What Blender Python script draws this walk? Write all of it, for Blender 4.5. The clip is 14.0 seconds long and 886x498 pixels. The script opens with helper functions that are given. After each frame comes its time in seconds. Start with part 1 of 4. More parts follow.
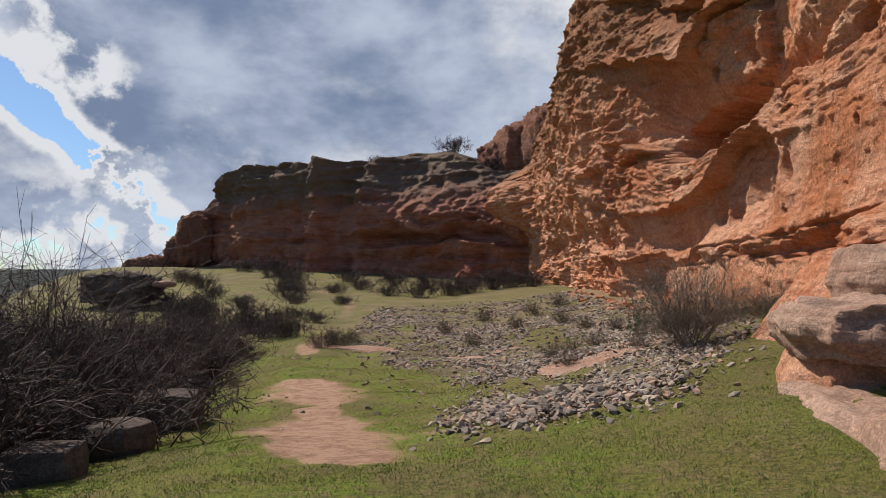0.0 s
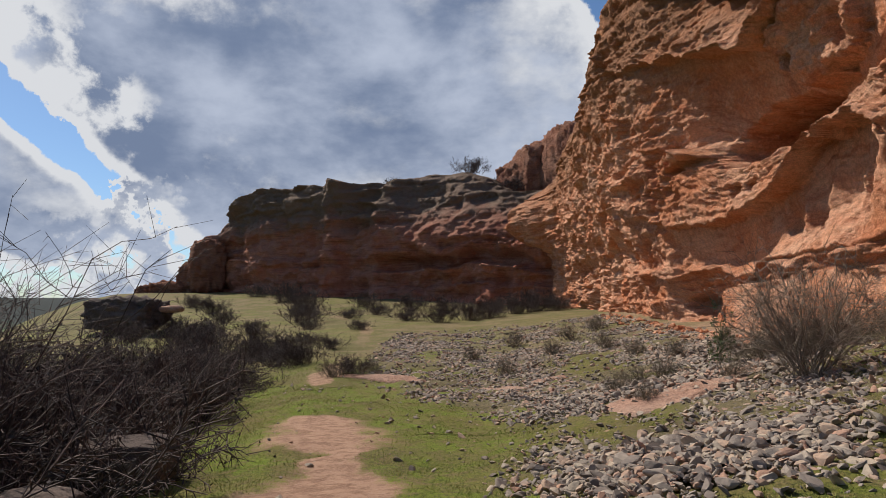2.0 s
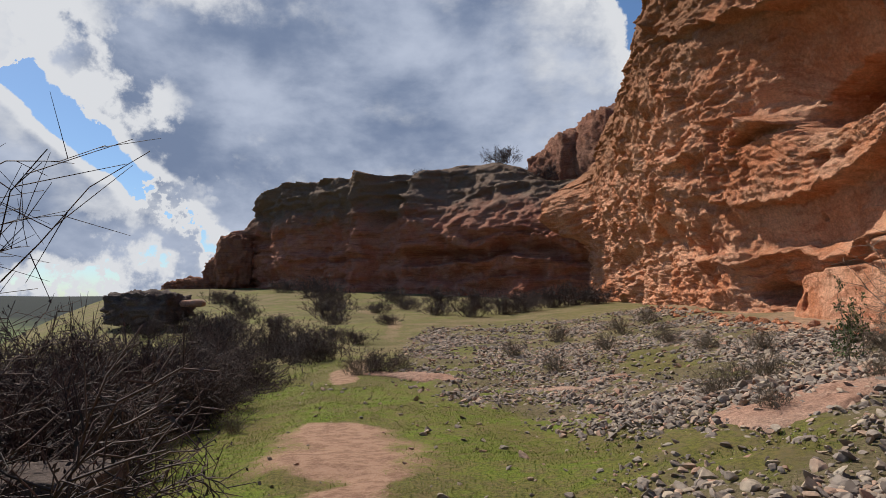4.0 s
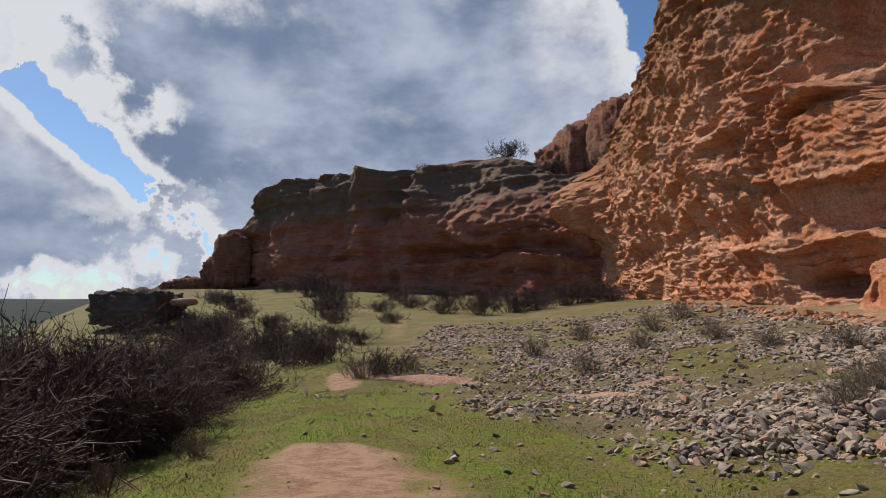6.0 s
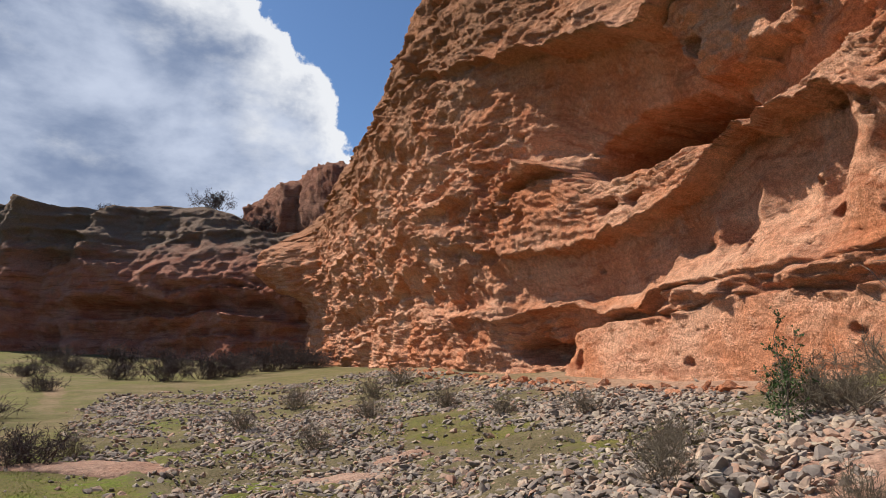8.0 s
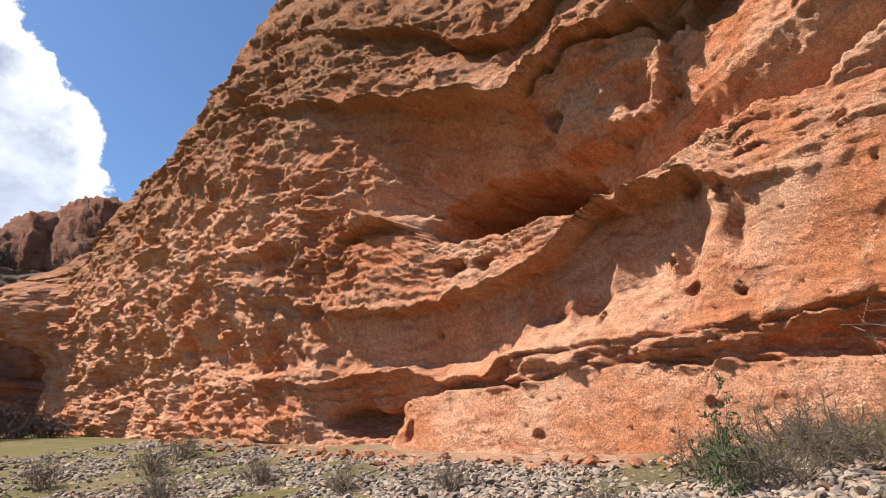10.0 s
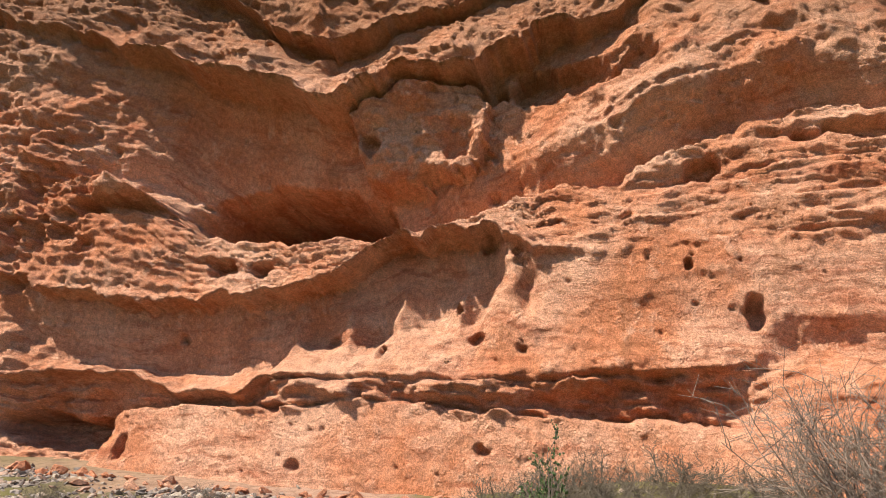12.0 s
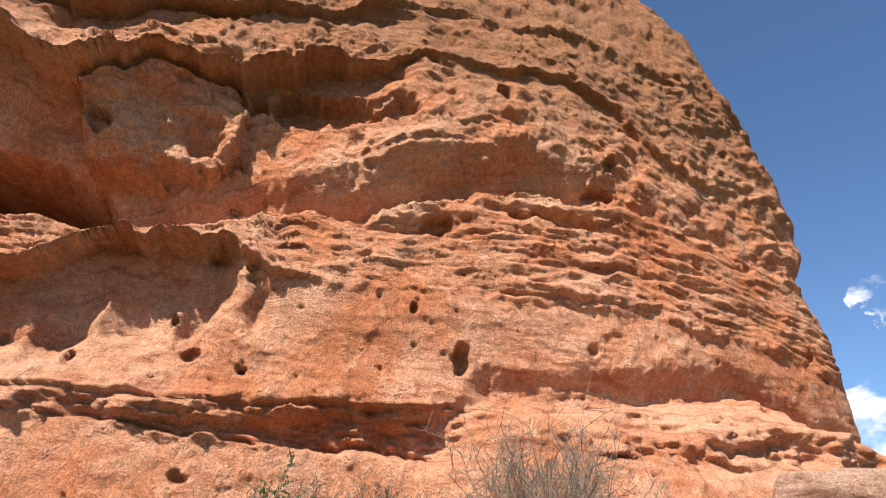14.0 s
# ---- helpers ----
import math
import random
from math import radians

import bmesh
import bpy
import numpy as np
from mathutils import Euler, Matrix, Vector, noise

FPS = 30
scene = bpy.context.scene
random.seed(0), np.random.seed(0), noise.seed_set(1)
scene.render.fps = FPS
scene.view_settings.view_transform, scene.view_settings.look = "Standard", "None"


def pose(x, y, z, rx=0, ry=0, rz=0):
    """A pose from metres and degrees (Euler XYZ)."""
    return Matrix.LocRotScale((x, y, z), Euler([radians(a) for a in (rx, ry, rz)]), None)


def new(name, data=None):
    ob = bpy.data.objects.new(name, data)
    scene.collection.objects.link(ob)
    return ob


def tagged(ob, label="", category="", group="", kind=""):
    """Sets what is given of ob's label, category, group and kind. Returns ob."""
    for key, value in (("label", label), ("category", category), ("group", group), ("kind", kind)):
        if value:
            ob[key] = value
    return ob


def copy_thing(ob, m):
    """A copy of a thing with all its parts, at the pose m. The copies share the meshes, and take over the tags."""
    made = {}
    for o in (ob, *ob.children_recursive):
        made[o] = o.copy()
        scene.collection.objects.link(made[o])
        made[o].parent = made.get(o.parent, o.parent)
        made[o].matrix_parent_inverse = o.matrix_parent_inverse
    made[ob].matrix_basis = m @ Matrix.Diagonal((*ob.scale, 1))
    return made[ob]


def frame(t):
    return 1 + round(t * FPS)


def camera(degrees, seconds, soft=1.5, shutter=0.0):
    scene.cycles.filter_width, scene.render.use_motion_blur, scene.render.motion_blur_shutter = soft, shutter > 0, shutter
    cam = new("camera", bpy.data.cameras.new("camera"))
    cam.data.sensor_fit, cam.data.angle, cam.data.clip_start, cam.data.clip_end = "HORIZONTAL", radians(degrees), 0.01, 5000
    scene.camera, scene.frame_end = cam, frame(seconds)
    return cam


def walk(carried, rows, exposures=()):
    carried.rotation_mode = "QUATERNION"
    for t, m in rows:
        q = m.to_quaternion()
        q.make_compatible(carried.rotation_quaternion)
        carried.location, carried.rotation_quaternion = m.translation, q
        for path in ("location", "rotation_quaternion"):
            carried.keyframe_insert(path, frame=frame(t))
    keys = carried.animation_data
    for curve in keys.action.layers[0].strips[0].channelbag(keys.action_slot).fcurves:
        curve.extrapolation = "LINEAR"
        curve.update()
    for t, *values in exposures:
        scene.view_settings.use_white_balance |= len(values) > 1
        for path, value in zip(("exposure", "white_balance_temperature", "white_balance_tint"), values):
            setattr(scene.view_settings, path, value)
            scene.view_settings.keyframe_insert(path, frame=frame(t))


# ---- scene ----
cam = camera(70.5, 14.0, soft=0.5)
METRES, EYE, TILT, LEAN, TURN = 16.0, 1.5, 2.3, 0.0, 0.0
ROWS = [
    (0.0, 0.0, 0.0, 0.0, 0.0, 0.0, -0.0),
    (0.5, -0.0083, 0.0425, -0.0066, 0.5, 1.88, 0.15),
    (1.0, -0.0177, 0.0848, -0.0125, 0.88, 2.43, 0.19),
    (1.5, -0.026, 0.125, -0.0179, 1.09, 2.57, 0.12),
    (2.0, -0.0311, 0.1648, -0.0234, 1.35, 2.46, 0.31),
    (2.5, -0.0373, 0.2047, -0.0305, 1.69, 2.48, 0.34),
    (3.0, -0.0426, 0.2456, -0.0354, 2.92, 2.29, 0.4),
    (3.5, -0.0491, 0.2859, -0.0411, 3.66, 2.21, 0.43),
    (6.0, -0.0883, 0.4872, -0.07, 4.04, 2.33, 0.9),
    (6.5, -0.0985, 0.528, -0.0746, -0.69, 2.96, 0.35),
    (7.0, -0.1048, 0.5668, -0.0783, -10.81, 4.5, -0.79),
    (7.5, -0.1108, 0.6057, -0.0826, -17.93, 6.7, -1.14),
    (10.0, -0.158, 0.7889, -0.1019, -44.37, 15.81, -2.7),
    (10.5, -0.1664, 0.8238, -0.1059, -52.76, 16.86, -4.69),
    (11.0, -0.1747, 0.8556, -0.1084, -62.29, 18.74, -6.93),
    (11.5, -0.1801, 0.8888, -0.1106, -68.75, 20.21, -7.81),
    (12.0, -0.1865, 0.9173, -0.1141, -73.83, 21.25, -7.35),
    (12.5, -0.1897, 0.9418, -0.1182, -78.89, 22.21, -9.01),
    (13.0, -0.1926, 0.9586, -0.1218, -86.65, 23.9, -8.42),
    (13.5, -0.1916, 0.9662, -0.1236, -95.44, 25.6, -7.75),
    (14.0, -0.1906, 0.9702, -0.1232, -103.1, 27.32, -5.95),
]
walk(cam, [(t, pose(0, 0, EYE, TILT, LEAN, TURN) @ pose(METRES * x, METRES * y, METRES * z, 90 + pitch, roll, yaw)) for t, x, y, z, yaw, pitch, roll in ROWS],
     exposures=[(0.0, 0.14), (1.0, 0.06), (3.5, 0.08), (6.5, 0.05), (7.7, 0.28), (10.0, 0.76), (11.0, 0.86), (12.5, 0.82), (14.0, 0.80)])

# ---- light ----
SUN_TO = Vector((-0.51, 0.44, 0.74)).normalized()
sun_data = bpy.data.lights.new("sun", "SUN")
sun_data.energy, sun_data.angle, sun_data.color = 5.0, radians(0.53), (1.0, 0.94, 0.85)
sun = new("sun", sun_data)
sun.rotation_euler = SUN_TO.to_track_quat("Z", "Y").to_euler()

world = bpy.data.worlds.new("sky")
scene.world = world
world.use_nodes = True


class Nodes:
    """Short hand for node trees."""

    def __init__(self, tree):
        self.tree = tree
        tree.nodes.clear()

    def add(self, kind, inputs=None, **props):
        n = self.tree.nodes.new(kind)
        for k, v in props.items():
            setattr(n, k, v)
        for k, v in (inputs or {}).items():
            if isinstance(v, bpy.types.NodeSocket):
                self.tree.links.new(v, n.inputs[k])
            else:
                n.inputs[k].default_value = v
        return n

    def math(self, op, a, b=0.0, clamp=False):
        return self.add("ShaderNodeMath", {0: a, 1: b}, operation=op, use_clamp=clamp).outputs[0]

    def mix(self, f, a, b, blend="MIX"):
        return self.add("ShaderNodeMix", {0: f, 6: a, 7: b}, data_type="RGBA", blend_type=blend).outputs[2]

    def ramp(self, f, lo, hi, a=0.0, b=1.0):
        n = self.add("ShaderNodeMapRange", {0: f, 1: lo, 2: hi, 3: a, 4: b}, interpolation_type="SMOOTHSTEP")
        return n.outputs[0]

    def noise(self, vec, scale, detail=6.0, rough=0.55, dist=0.0):
        return self.add("ShaderNodeTexNoise", {"Vector": vec, "Scale": scale, "Detail": detail, "Roughness": rough, "Distortion": dist}).outputs[0]

    def scaled(self, vec, s):
        return self.add("ShaderNodeVectorMath", {0: vec, 1: s}, operation="MULTIPLY").outputs[0]


def build_sky():
    n = Nodes(world.node_tree)
    sky = n.add("ShaderNodeTexSky", sky_type="NISHITA", sun_disc=False, sun_elevation=math.asin(SUN_TO.z),
                sun_rotation=math.atan2(SUN_TO.x, SUN_TO.y), altitude=900.0)
    way = n.add("ShaderNodeTexCoord").outputs["Generated"]
    sep = n.add("ShaderNodeSeparateXYZ", {0: way})
    flat = n.scaled(way, (1.0, 1.0, 1.7))
    big = n.noise(flat, 2.1, 9.0, 0.55, 0.15)
    fine = n.noise(flat, 7.5, 10.0, 0.58, 0.1)

    swirl = n.add("ShaderNodeTexNoise", {"Vector": way, "Scale": 6.0, "Detail": 7.0, "Roughness": 0.6}).outputs[1]
    swirl = n.scaled(n.add("ShaderNodeVectorMath", {0: swirl, 1: (0.5, 0.5, 0.5)}, operation="SUBTRACT").outputs[0], (0.22, 0.22, 0.22))
    bent = n.add("ShaderNodeVectorMath", {0: way, 1: swirl}, operation="ADD").outputs[0]

    sway = n.add("ShaderNodeVectorMath", {0: way, 1: n.scaled(swirl, (0.30, 0.30, 0.30))}, operation="ADD").outputs[0]

    def spot(x, y, z, inner, outer):
        d = Vector((x, y, z)).normalized()
        dot = n.add("ShaderNodeVectorMath", {0: bent, 1: d}, operation="DOT_PRODUCT").outputs["Value"]
        return n.ramp(dot, math.cos(radians(outer)), math.cos(radians(inner)))
    # a broad grey bank ahead, a narrow blue gap beside cumulus, and clear sky over the cliff
    ahead = spot(-0.10, 0.93, 0.36, 12, 30)
    cumulus = spot(-0.56, 0.82, 0.05, 9, 17)
    left = spot(-0.62, 0.74, 0.32, 14, 28)
    across = n.math("ABSOLUTE", n.math("SUBTRACT", n.add("ShaderNodeVectorMath", {0: sway, 1: (-0.648, -0.183, -0.739)}, operation="DOT_PRODUCT").outputs["Value"], 0.036))
    rim_light = n.math("MULTIPLY", n.ramp(across, 0.16, 0.05), spot(-0.493, 0.840, 0.226, 8, 14))
    gap = n.math("MULTIPLY", n.ramp(across, 0.046, 0.008), spot(-0.493, 0.840, 0.226, 5, 10))
    behind = n.ramp(sep.outputs[1], 0.35, -0.25)
    west = spot(-0.80, -0.30, 0.50, 30, 52)
    clear_a, clear_b = spot(0.60, 0.62, 0.70, 29, 36), spot(0.75, -0.35, 0.62, 30, 46)
    low_right = spot(0.63, -0.76, 0.22, 4, 13)
    cover = n.math("ADD", n.math("MULTIPLY", big, 0.75), n.math("MULTIPLY", fine, 0.40))
    for f, w in ((ahead, 0.30), (left, 0.14), (cumulus, 0.30), (low_right, 0.40), (gap, -0.60), (behind, -0.07), (west, -0.30), (clear_a, -0.36), (clear_b, -0.34)):
        cover = n.math("ADD", cover, n.math("MULTIPLY", f, w))
    mask = n.ramp(cover, 0.575, 0.635)
    thick = n.ramp(n.math("ADD", cover, n.math("MULTIPLY", n.noise(flat, 3.2, 9.0, 0.55, 0.1), 0.60)), n.math("ADD", n.math("MULTIPLY", rim_light, 0.26), 0.99), n.math("ADD", n.math("MULTIPLY", rim_light, 0.26), 1.22))
    shade = n.ramp(n.noise(flat, 4.2, 9.0, 0.55, 0.1), 0.34, 0.66)
    grey = n.mix(shade, (0.31, 0.405, 0.62, 1), (0.84, 0.94, 1.16, 1))
    cloud = n.mix(thick, (1.25, 1.28, 1.34, 1), grey)
    blue = n.mix(1.0, sky.outputs[0], (0.125, 0.155, 0.185, 1), "MULTIPLY")
    out = n.mix(mask, blue, cloud)
    bg = n.add("ShaderNodeBackground", {0: out, 1: 0.53})
    n.add("ShaderNodeOutputWorld", {0: bg.outputs[0]})


build_sky()


# ---- materials ----
def material(name, rough=0.9, spec=0.2):
    m = bpy.data.materials.new(name)
    m.use_nodes = True
    n = Nodes(m.node_tree)
    b = n.add("ShaderNodeBsdfPrincipled", {"Roughness": rough, "Specular IOR Level": spec})
    n.add("ShaderNodeOutputMaterial", {0: b.outputs[0]})
    pos = n.add("ShaderNodeNewGeometry").outputs["Position"]
    return m, n, b, pos


def rock_material(name, pale, mid, dark, varnish, varnish_shade_at, bump=0.5, beds_by_attribute=False):
    """Layered sandstone: thin beds, blotches, dark runs and a weathered crown, partly painted shade."""
    m, n, b, pos = material(name, 0.93, 0.12)
    sep = n.add("ShaderNodeSeparateXYZ", {0: pos})
    z = sep.outputs[2]
    layer = n.add("ShaderNodeAttribute", attribute_name="bed").outputs["Fac"] if beds_by_attribute else z
    lam = n.add("ShaderNodeCombineXYZ", {0: n.math("MULTIPLY", sep.outputs[0], 0.25), 1: n.math("MULTIPLY", sep.outputs[1], 0.25), 2: n.math("MULTIPLY", layer, 2.6)}).outputs[0]
    blot = n.noise(pos, 0.45, 5.0, 0.6)
    beds = n.noise(lam, 1.6, 9.0, 0.68, 0.25)
    fine_beds = n.noise(lam, 7.0, 6.0, 0.7, 0.15)
    grain = n.noise(pos, 8.0, 10.0, 0.75)
    runs = n.noise(n.scaled(pos, (1.0, 1.0, 0.10)), 1.5, 6.0, 0.6, 0.2)
    spots = n.noise(pos, 1.9, 8.0, 0.65)
    c = n.mix(n.ramp(blot, 0.32, 0.68), mid, pale)
    c = n.mix(n.ramp(beds, 0.48, 0.68, 0.0, 0.65), c, dark)
    c = n.mix(n.math("MULTIPLY", n.ramp(fine_beds, 0.50, 0.70, 0.0, 0.5), n.ramp(n.noise(pos, 0.7, 4.0, 0.5), 0.42, 0.62)), c, dark)
    c = n.mix(n.ramp(runs, 0.56, 0.74, 0.0, 0.45), c, varnish)
    c = n.mix(n.ramp(spots, 0.52, 0.68, 0.0, 0.7), c, pale)
    # varnish thickens upwards, deepened to stand in for shade high on the face
    high = n.ramp(n.math("ADD", z, n.math("MULTIPLY", blot, 5.0)), varnish_shade_at, varnish_shade_at + 5.0, 0.0, 0.8)
    c = n.mix(high, c, varnish)
    grit = n.noise(pos, 32.0, 5.0, 0.7)
    g = n.math("MULTIPLY", n.ramp(grain, 0.32, 0.68, 0.72, 1.14), n.ramp(grit, 0.35, 0.65, 0.80, 1.12))
    c = n.mix(1.0, c, n.add("ShaderNodeCombineColor", {0: g, 1: g, 2: g}).outputs[0], "MULTIPLY")
    n.tree.links.new(c, b.inputs["Base Color"])
    pits = n.add("ShaderNodeTexVoronoi", {"Vector": pos, "Scale": 9.0, "Randomness": 1.0}).outputs["Distance"]
    relief = n.math("ADD", n.math("ADD", n.math("MULTIPLY", grain, 0.9), n.math("MULTIPLY", grit, 0.22)), n.math("MULTIPLY", n.ramp(pits, 0.05, 0.35), n.ramp(spots, 0.45, 0.65, 0.05, 0.6)))
    relief = n.math("ADD", relief, n.math("MULTIPLY", fine_beds, n.ramp(blot, 0.4, 0.62, 0.1, 0.8)))
    bp = n.add("ShaderNodeBump", {"Strength": bump, "Distance": 0.14, "Height": relief})
    n.tree.links.new(bp.outputs[0], b.inputs["Normal"])
    return m


M_ROCK = rock_material("red_sandstone", (0.71, 0.385, 0.24, 1), (0.57, 0.215, 0.10, 1), (0.36, 0.095, 0.040, 1), (0.28, 0.13, 0.064, 1), 10.5, 0.75, True)
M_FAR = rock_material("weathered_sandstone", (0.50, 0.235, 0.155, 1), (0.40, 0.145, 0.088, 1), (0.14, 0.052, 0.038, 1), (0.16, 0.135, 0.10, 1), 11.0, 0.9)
M_KNOB = rock_material("brown_sandstone", (0.34, 0.17, 0.11, 1), (0.26, 0.105, 0.065, 1), (0.13, 0.055, 0.04, 1), (0.15, 0.10, 0.07, 1), 60.0, 0.9)
M_SLAB = rock_material("pale_sandstone", (0.46, 0.30, 0.22, 1), (0.40, 0.225, 0.155, 1), (0.28, 0.15, 0.10, 1), (0.30, 0.23, 0.18, 1), 60.0, 0.6)


def stone_material():
    m, n, b, pos = material("field_stone", 0.9, 0.2)
    isl = n.add("ShaderNodeNewGeometry").outputs["Random Per Island"]
    rnd = n.math("FRACT", n.math("ADD", isl, n.add("ShaderNodeObjectInfo").outputs["Random"]))
    ramp = n.add("ShaderNodeValToRGB", {0: rnd})
    r = ramp.color_ramp
    r.elements[0].color, r.elements[1].color = (0.14, 0.108, 0.088, 1), (0.52, 0.415, 0.30, 1)
    for p, c in ((0.25, (0.24, 0.19, 0.155, 1)), (0.5, (0.32, 0.26, 0.21, 1)), (0.68, (0.41, 0.325, 0.235, 1)), (0.85, (0.40, 0.22, 0.145, 1))):
        r.elements.new(p).color = c
    g = n.noise(pos, 14.0, 8.0, 0.7)
    lichen = n.ramp(n.noise(pos, 5.0, 5.0, 0.6), 0.56, 0.68, 0.0, 0.6)
    c = n.mix(lichen, ramp.outputs[0], (0.35, 0.31, 0.25, 1))
    c = n.mix(n.ramp(g, 0.35, 0.65, 0.0, 0.5), c, (0.14, 0.11, 0.09, 1))
    n.tree.links.new(c, b.inputs["Base Color"])
    n.tree.links.new(n.add("ShaderNodeBump", {"Strength": 0.5, "Distance": 0.03, "Height": g}).outputs[0], b.inputs["Normal"])
    return m


def ground_material():
    """Turf, dry turf, bare red earth and grit; the bare and stony parts follow two mesh attributes."""
    m, n, b, pos = material("ground", 0.95, 0.1)
    bare = n.add("ShaderNodeAttribute", attribute_name="bare").outputs["Fac"]
    stony = n.add("ShaderNodeAttribute", attribute_name="stony").outputs["Fac"]
    far = n.add("ShaderNodeAttribute", attribute_name="far").outputs["Fac"]
    n1, n2, n3 = n.noise(pos, 0.7, 7.0, 0.65), n.noise(pos, 4.5, 9.0, 0.7), n.noise(pos, 22.0, 8.0, 0.75)
    turf = n.mix(n.ramp(n1, 0.35, 0.65), (0.155, 0.205, 0.022, 1), (0.185, 0.165, 0.042, 1))
    turf = n.mix(n.ramp(n.noise(pos, 1.3, 7.0, 0.65), 0.53, 0.68, 0.0, 0.75), turf, (0.20, 0.135, 0.065, 1))
    east = n.add("ShaderNodeSeparateXYZ", {0: pos}).outputs[0]
    turf = n.mix(n.ramp(n.math("ADD", east, n.math("MULTIPLY", n1, 6.0)), 1.5, 6.0, 0.0, 0.6), turf, (0.15, 0.12, 0.04, 1))
    turf = n.mix(n.ramp(n2, 0.46, 0.62, 0.0, 0.85), turf, (0.20, 0.145, 0.07, 1))
    turf = n.mix(n.ramp(n.noise(pos, 0.35, 6.0, 0.65), 0.48, 0.60, 0.0, 0.6), turf, (0.15, 0.115, 0.05, 1))
    turf = n.mix(n.ramp(n3, 0.42, 0.62, 0.0, 0.75), turf, (0.045, 0.05, 0.016, 1))
    earth = n.mix(n.ramp(n2, 0.42, 0.6), (0.37, 0.225, 0.15, 1), (0.23, 0.13, 0.085, 1))
    earth = n.mix(n.ramp(n3, 0.45, 0.65, 0.0, 0.6), earth, (0.40, 0.26, 0.185, 1))
    grit = n.mix(n.ramp(n3, 0.35, 0.65), (0.085, 0.072, 0.034, 1), (0.19, 0.145, 0.085, 1))
    c = n.mix(n.ramp(n.math("ADD", stony, n.math("MULTIPLY", n2, 0.9)), 0.62, 0.95), turf, grit)
    c = n.mix(n.ramp(n.math("ADD", bare, n.math("MULTIPLY", n.math("ADD", n2, n3), 0.95)), 1.22, 1.72), c, earth)
    hill = n.ramp(n.add("ShaderNodeSeparateXYZ", {0: pos}).outputs[1], 20.0, 34.0)
    dry = n.mix(n.ramp(n.noise(pos, 0.5, 8.0, 0.7), 0.40, 0.60), (0.20, 0.15, 0.080, 1), (0.13, 0.115, 0.045, 1))
    dry = n.mix(n.ramp(n2, 0.45, 0.65, 0.0, 0.6), dry, (0.11, 0.085, 0.045, 1))
    c = n.mix(n.math("MULTIPLY", hill, n.ramp(n.noise(pos, 0.16, 5.0, 0.6), 0.40, 0.56, 0.55, 1.0)), c, dry)
    plain = n.mix(n.ramp(n.noise(pos, 0.012, 5.0, 0.6), 0.4, 0.6), (0.11, 0.13, 0.05, 1), (0.05, 0.06, 0.04, 1))
    c = n.mix(far, c, plain)
    ridge = n.add("ShaderNodeAttribute", attribute_name="wood").outputs["Fac"]
    c = n.mix(ridge, c, (0.028, 0.033, 0.03, 1))
    n.tree.links.new(c, b.inputs["Base Color"])
    h = n.math("ADD", n.math("MULTIPLY", n3, 0.5), n2)
    n.tree.links.new(n.add("ShaderNodeBump", {"Strength": 0.9, "Distance": 0.06, "Height": h}).outputs[0], b.inputs["Normal"])
    return m


def twig_material(name, a, c2):
    m, n, b, pos = material(name, 0.75, 0.25)
    f = n.add("ShaderNodeNewGeometry").outputs["Random Per Island"]
    c = n.mix(f, a, c2)
    c = n.mix(n.ramp(n.noise(pos, 20.0, 4.0, 0.6), 0.4, 0.7, 0.0, 0.5), c, a)
    n.tree.links.new(c, b.inputs["Base Color"])
    return m


M_STONE = stone_material()
M_GROUND = ground_material()
M_BRAMBLE = twig_material("bramble_twigs", (0.028, 0.018, 0.017, 1), (0.11, 0.068, 0.058, 1))
M_TWIG = twig_material("grey_twigs", (0.12, 0.088, 0.065, 1), (0.32, 0.25, 0.19, 1))
M_DRY = twig_material("dry_scrub", (0.085, 0.065, 0.045, 1), (0.19, 0.15, 0.10, 1))
M_LEAF = twig_material("evergreen_leaves", (0.04, 0.075, 0.02, 1), (0.10, 0.145, 0.045, 1))
M_GRASS = twig_material("grass_blades", (0.135, 0.20, 0.022, 1), (0.26, 0.235, 0.065, 1))
# stone with shade put into its colour, so unlit faces go near black
M_SHADED_STONE = rock_material("shade_dark_boulder", (0.16, 0.12, 0.10, 1), (0.10, 0.075, 0.065, 1), (0.055, 0.042, 0.038, 1), (0.065, 0.055, 0.05, 1), 60.0)


# ---- helpers for shapes ----
def hash01(*a):
    """Repeatable numbers between 0 and 1 from whole-number arrays."""
    h = np.zeros(np.broadcast(*a).shape, dtype=np.uint64)
    for i, v in enumerate(a):
        h = (h ^ (np.asarray(v).astype(np.int64).astype(np.uint64) + np.uint64(0x9E3779B9 + 7919 * i))) * np.uint64(0xBF58476D1CE4E5B9)
        h ^= h >> np.uint64(29)
    return ((h * np.uint64(0x94D049BB133111EB)) >> np.uint64(40)).astype(float) / float(1 << 24)


def vnoise(x, y, seed=0):
    xi, yi = np.floor(x), np.floor(y)
    fx, fy = x - xi, y - yi
    fx, fy = fx * fx * fx * (fx * (fx * 6 - 15) + 10), fy * fy * fy * (fy * (fy * 6 - 15) + 10)
    a, b2, c, d = hash01(xi, yi, seed + 0 * xi), hash01(xi + 1, yi, seed + 0 * xi), hash01(xi, yi + 1, seed + 0 * xi), hash01(xi + 1, yi + 1, seed + 0 * xi)
    return 2 * ((a * (1 - fx) + b2 * fx) * (1 - fy) + (c * (1 - fx) + d * fx) * fy) - 1


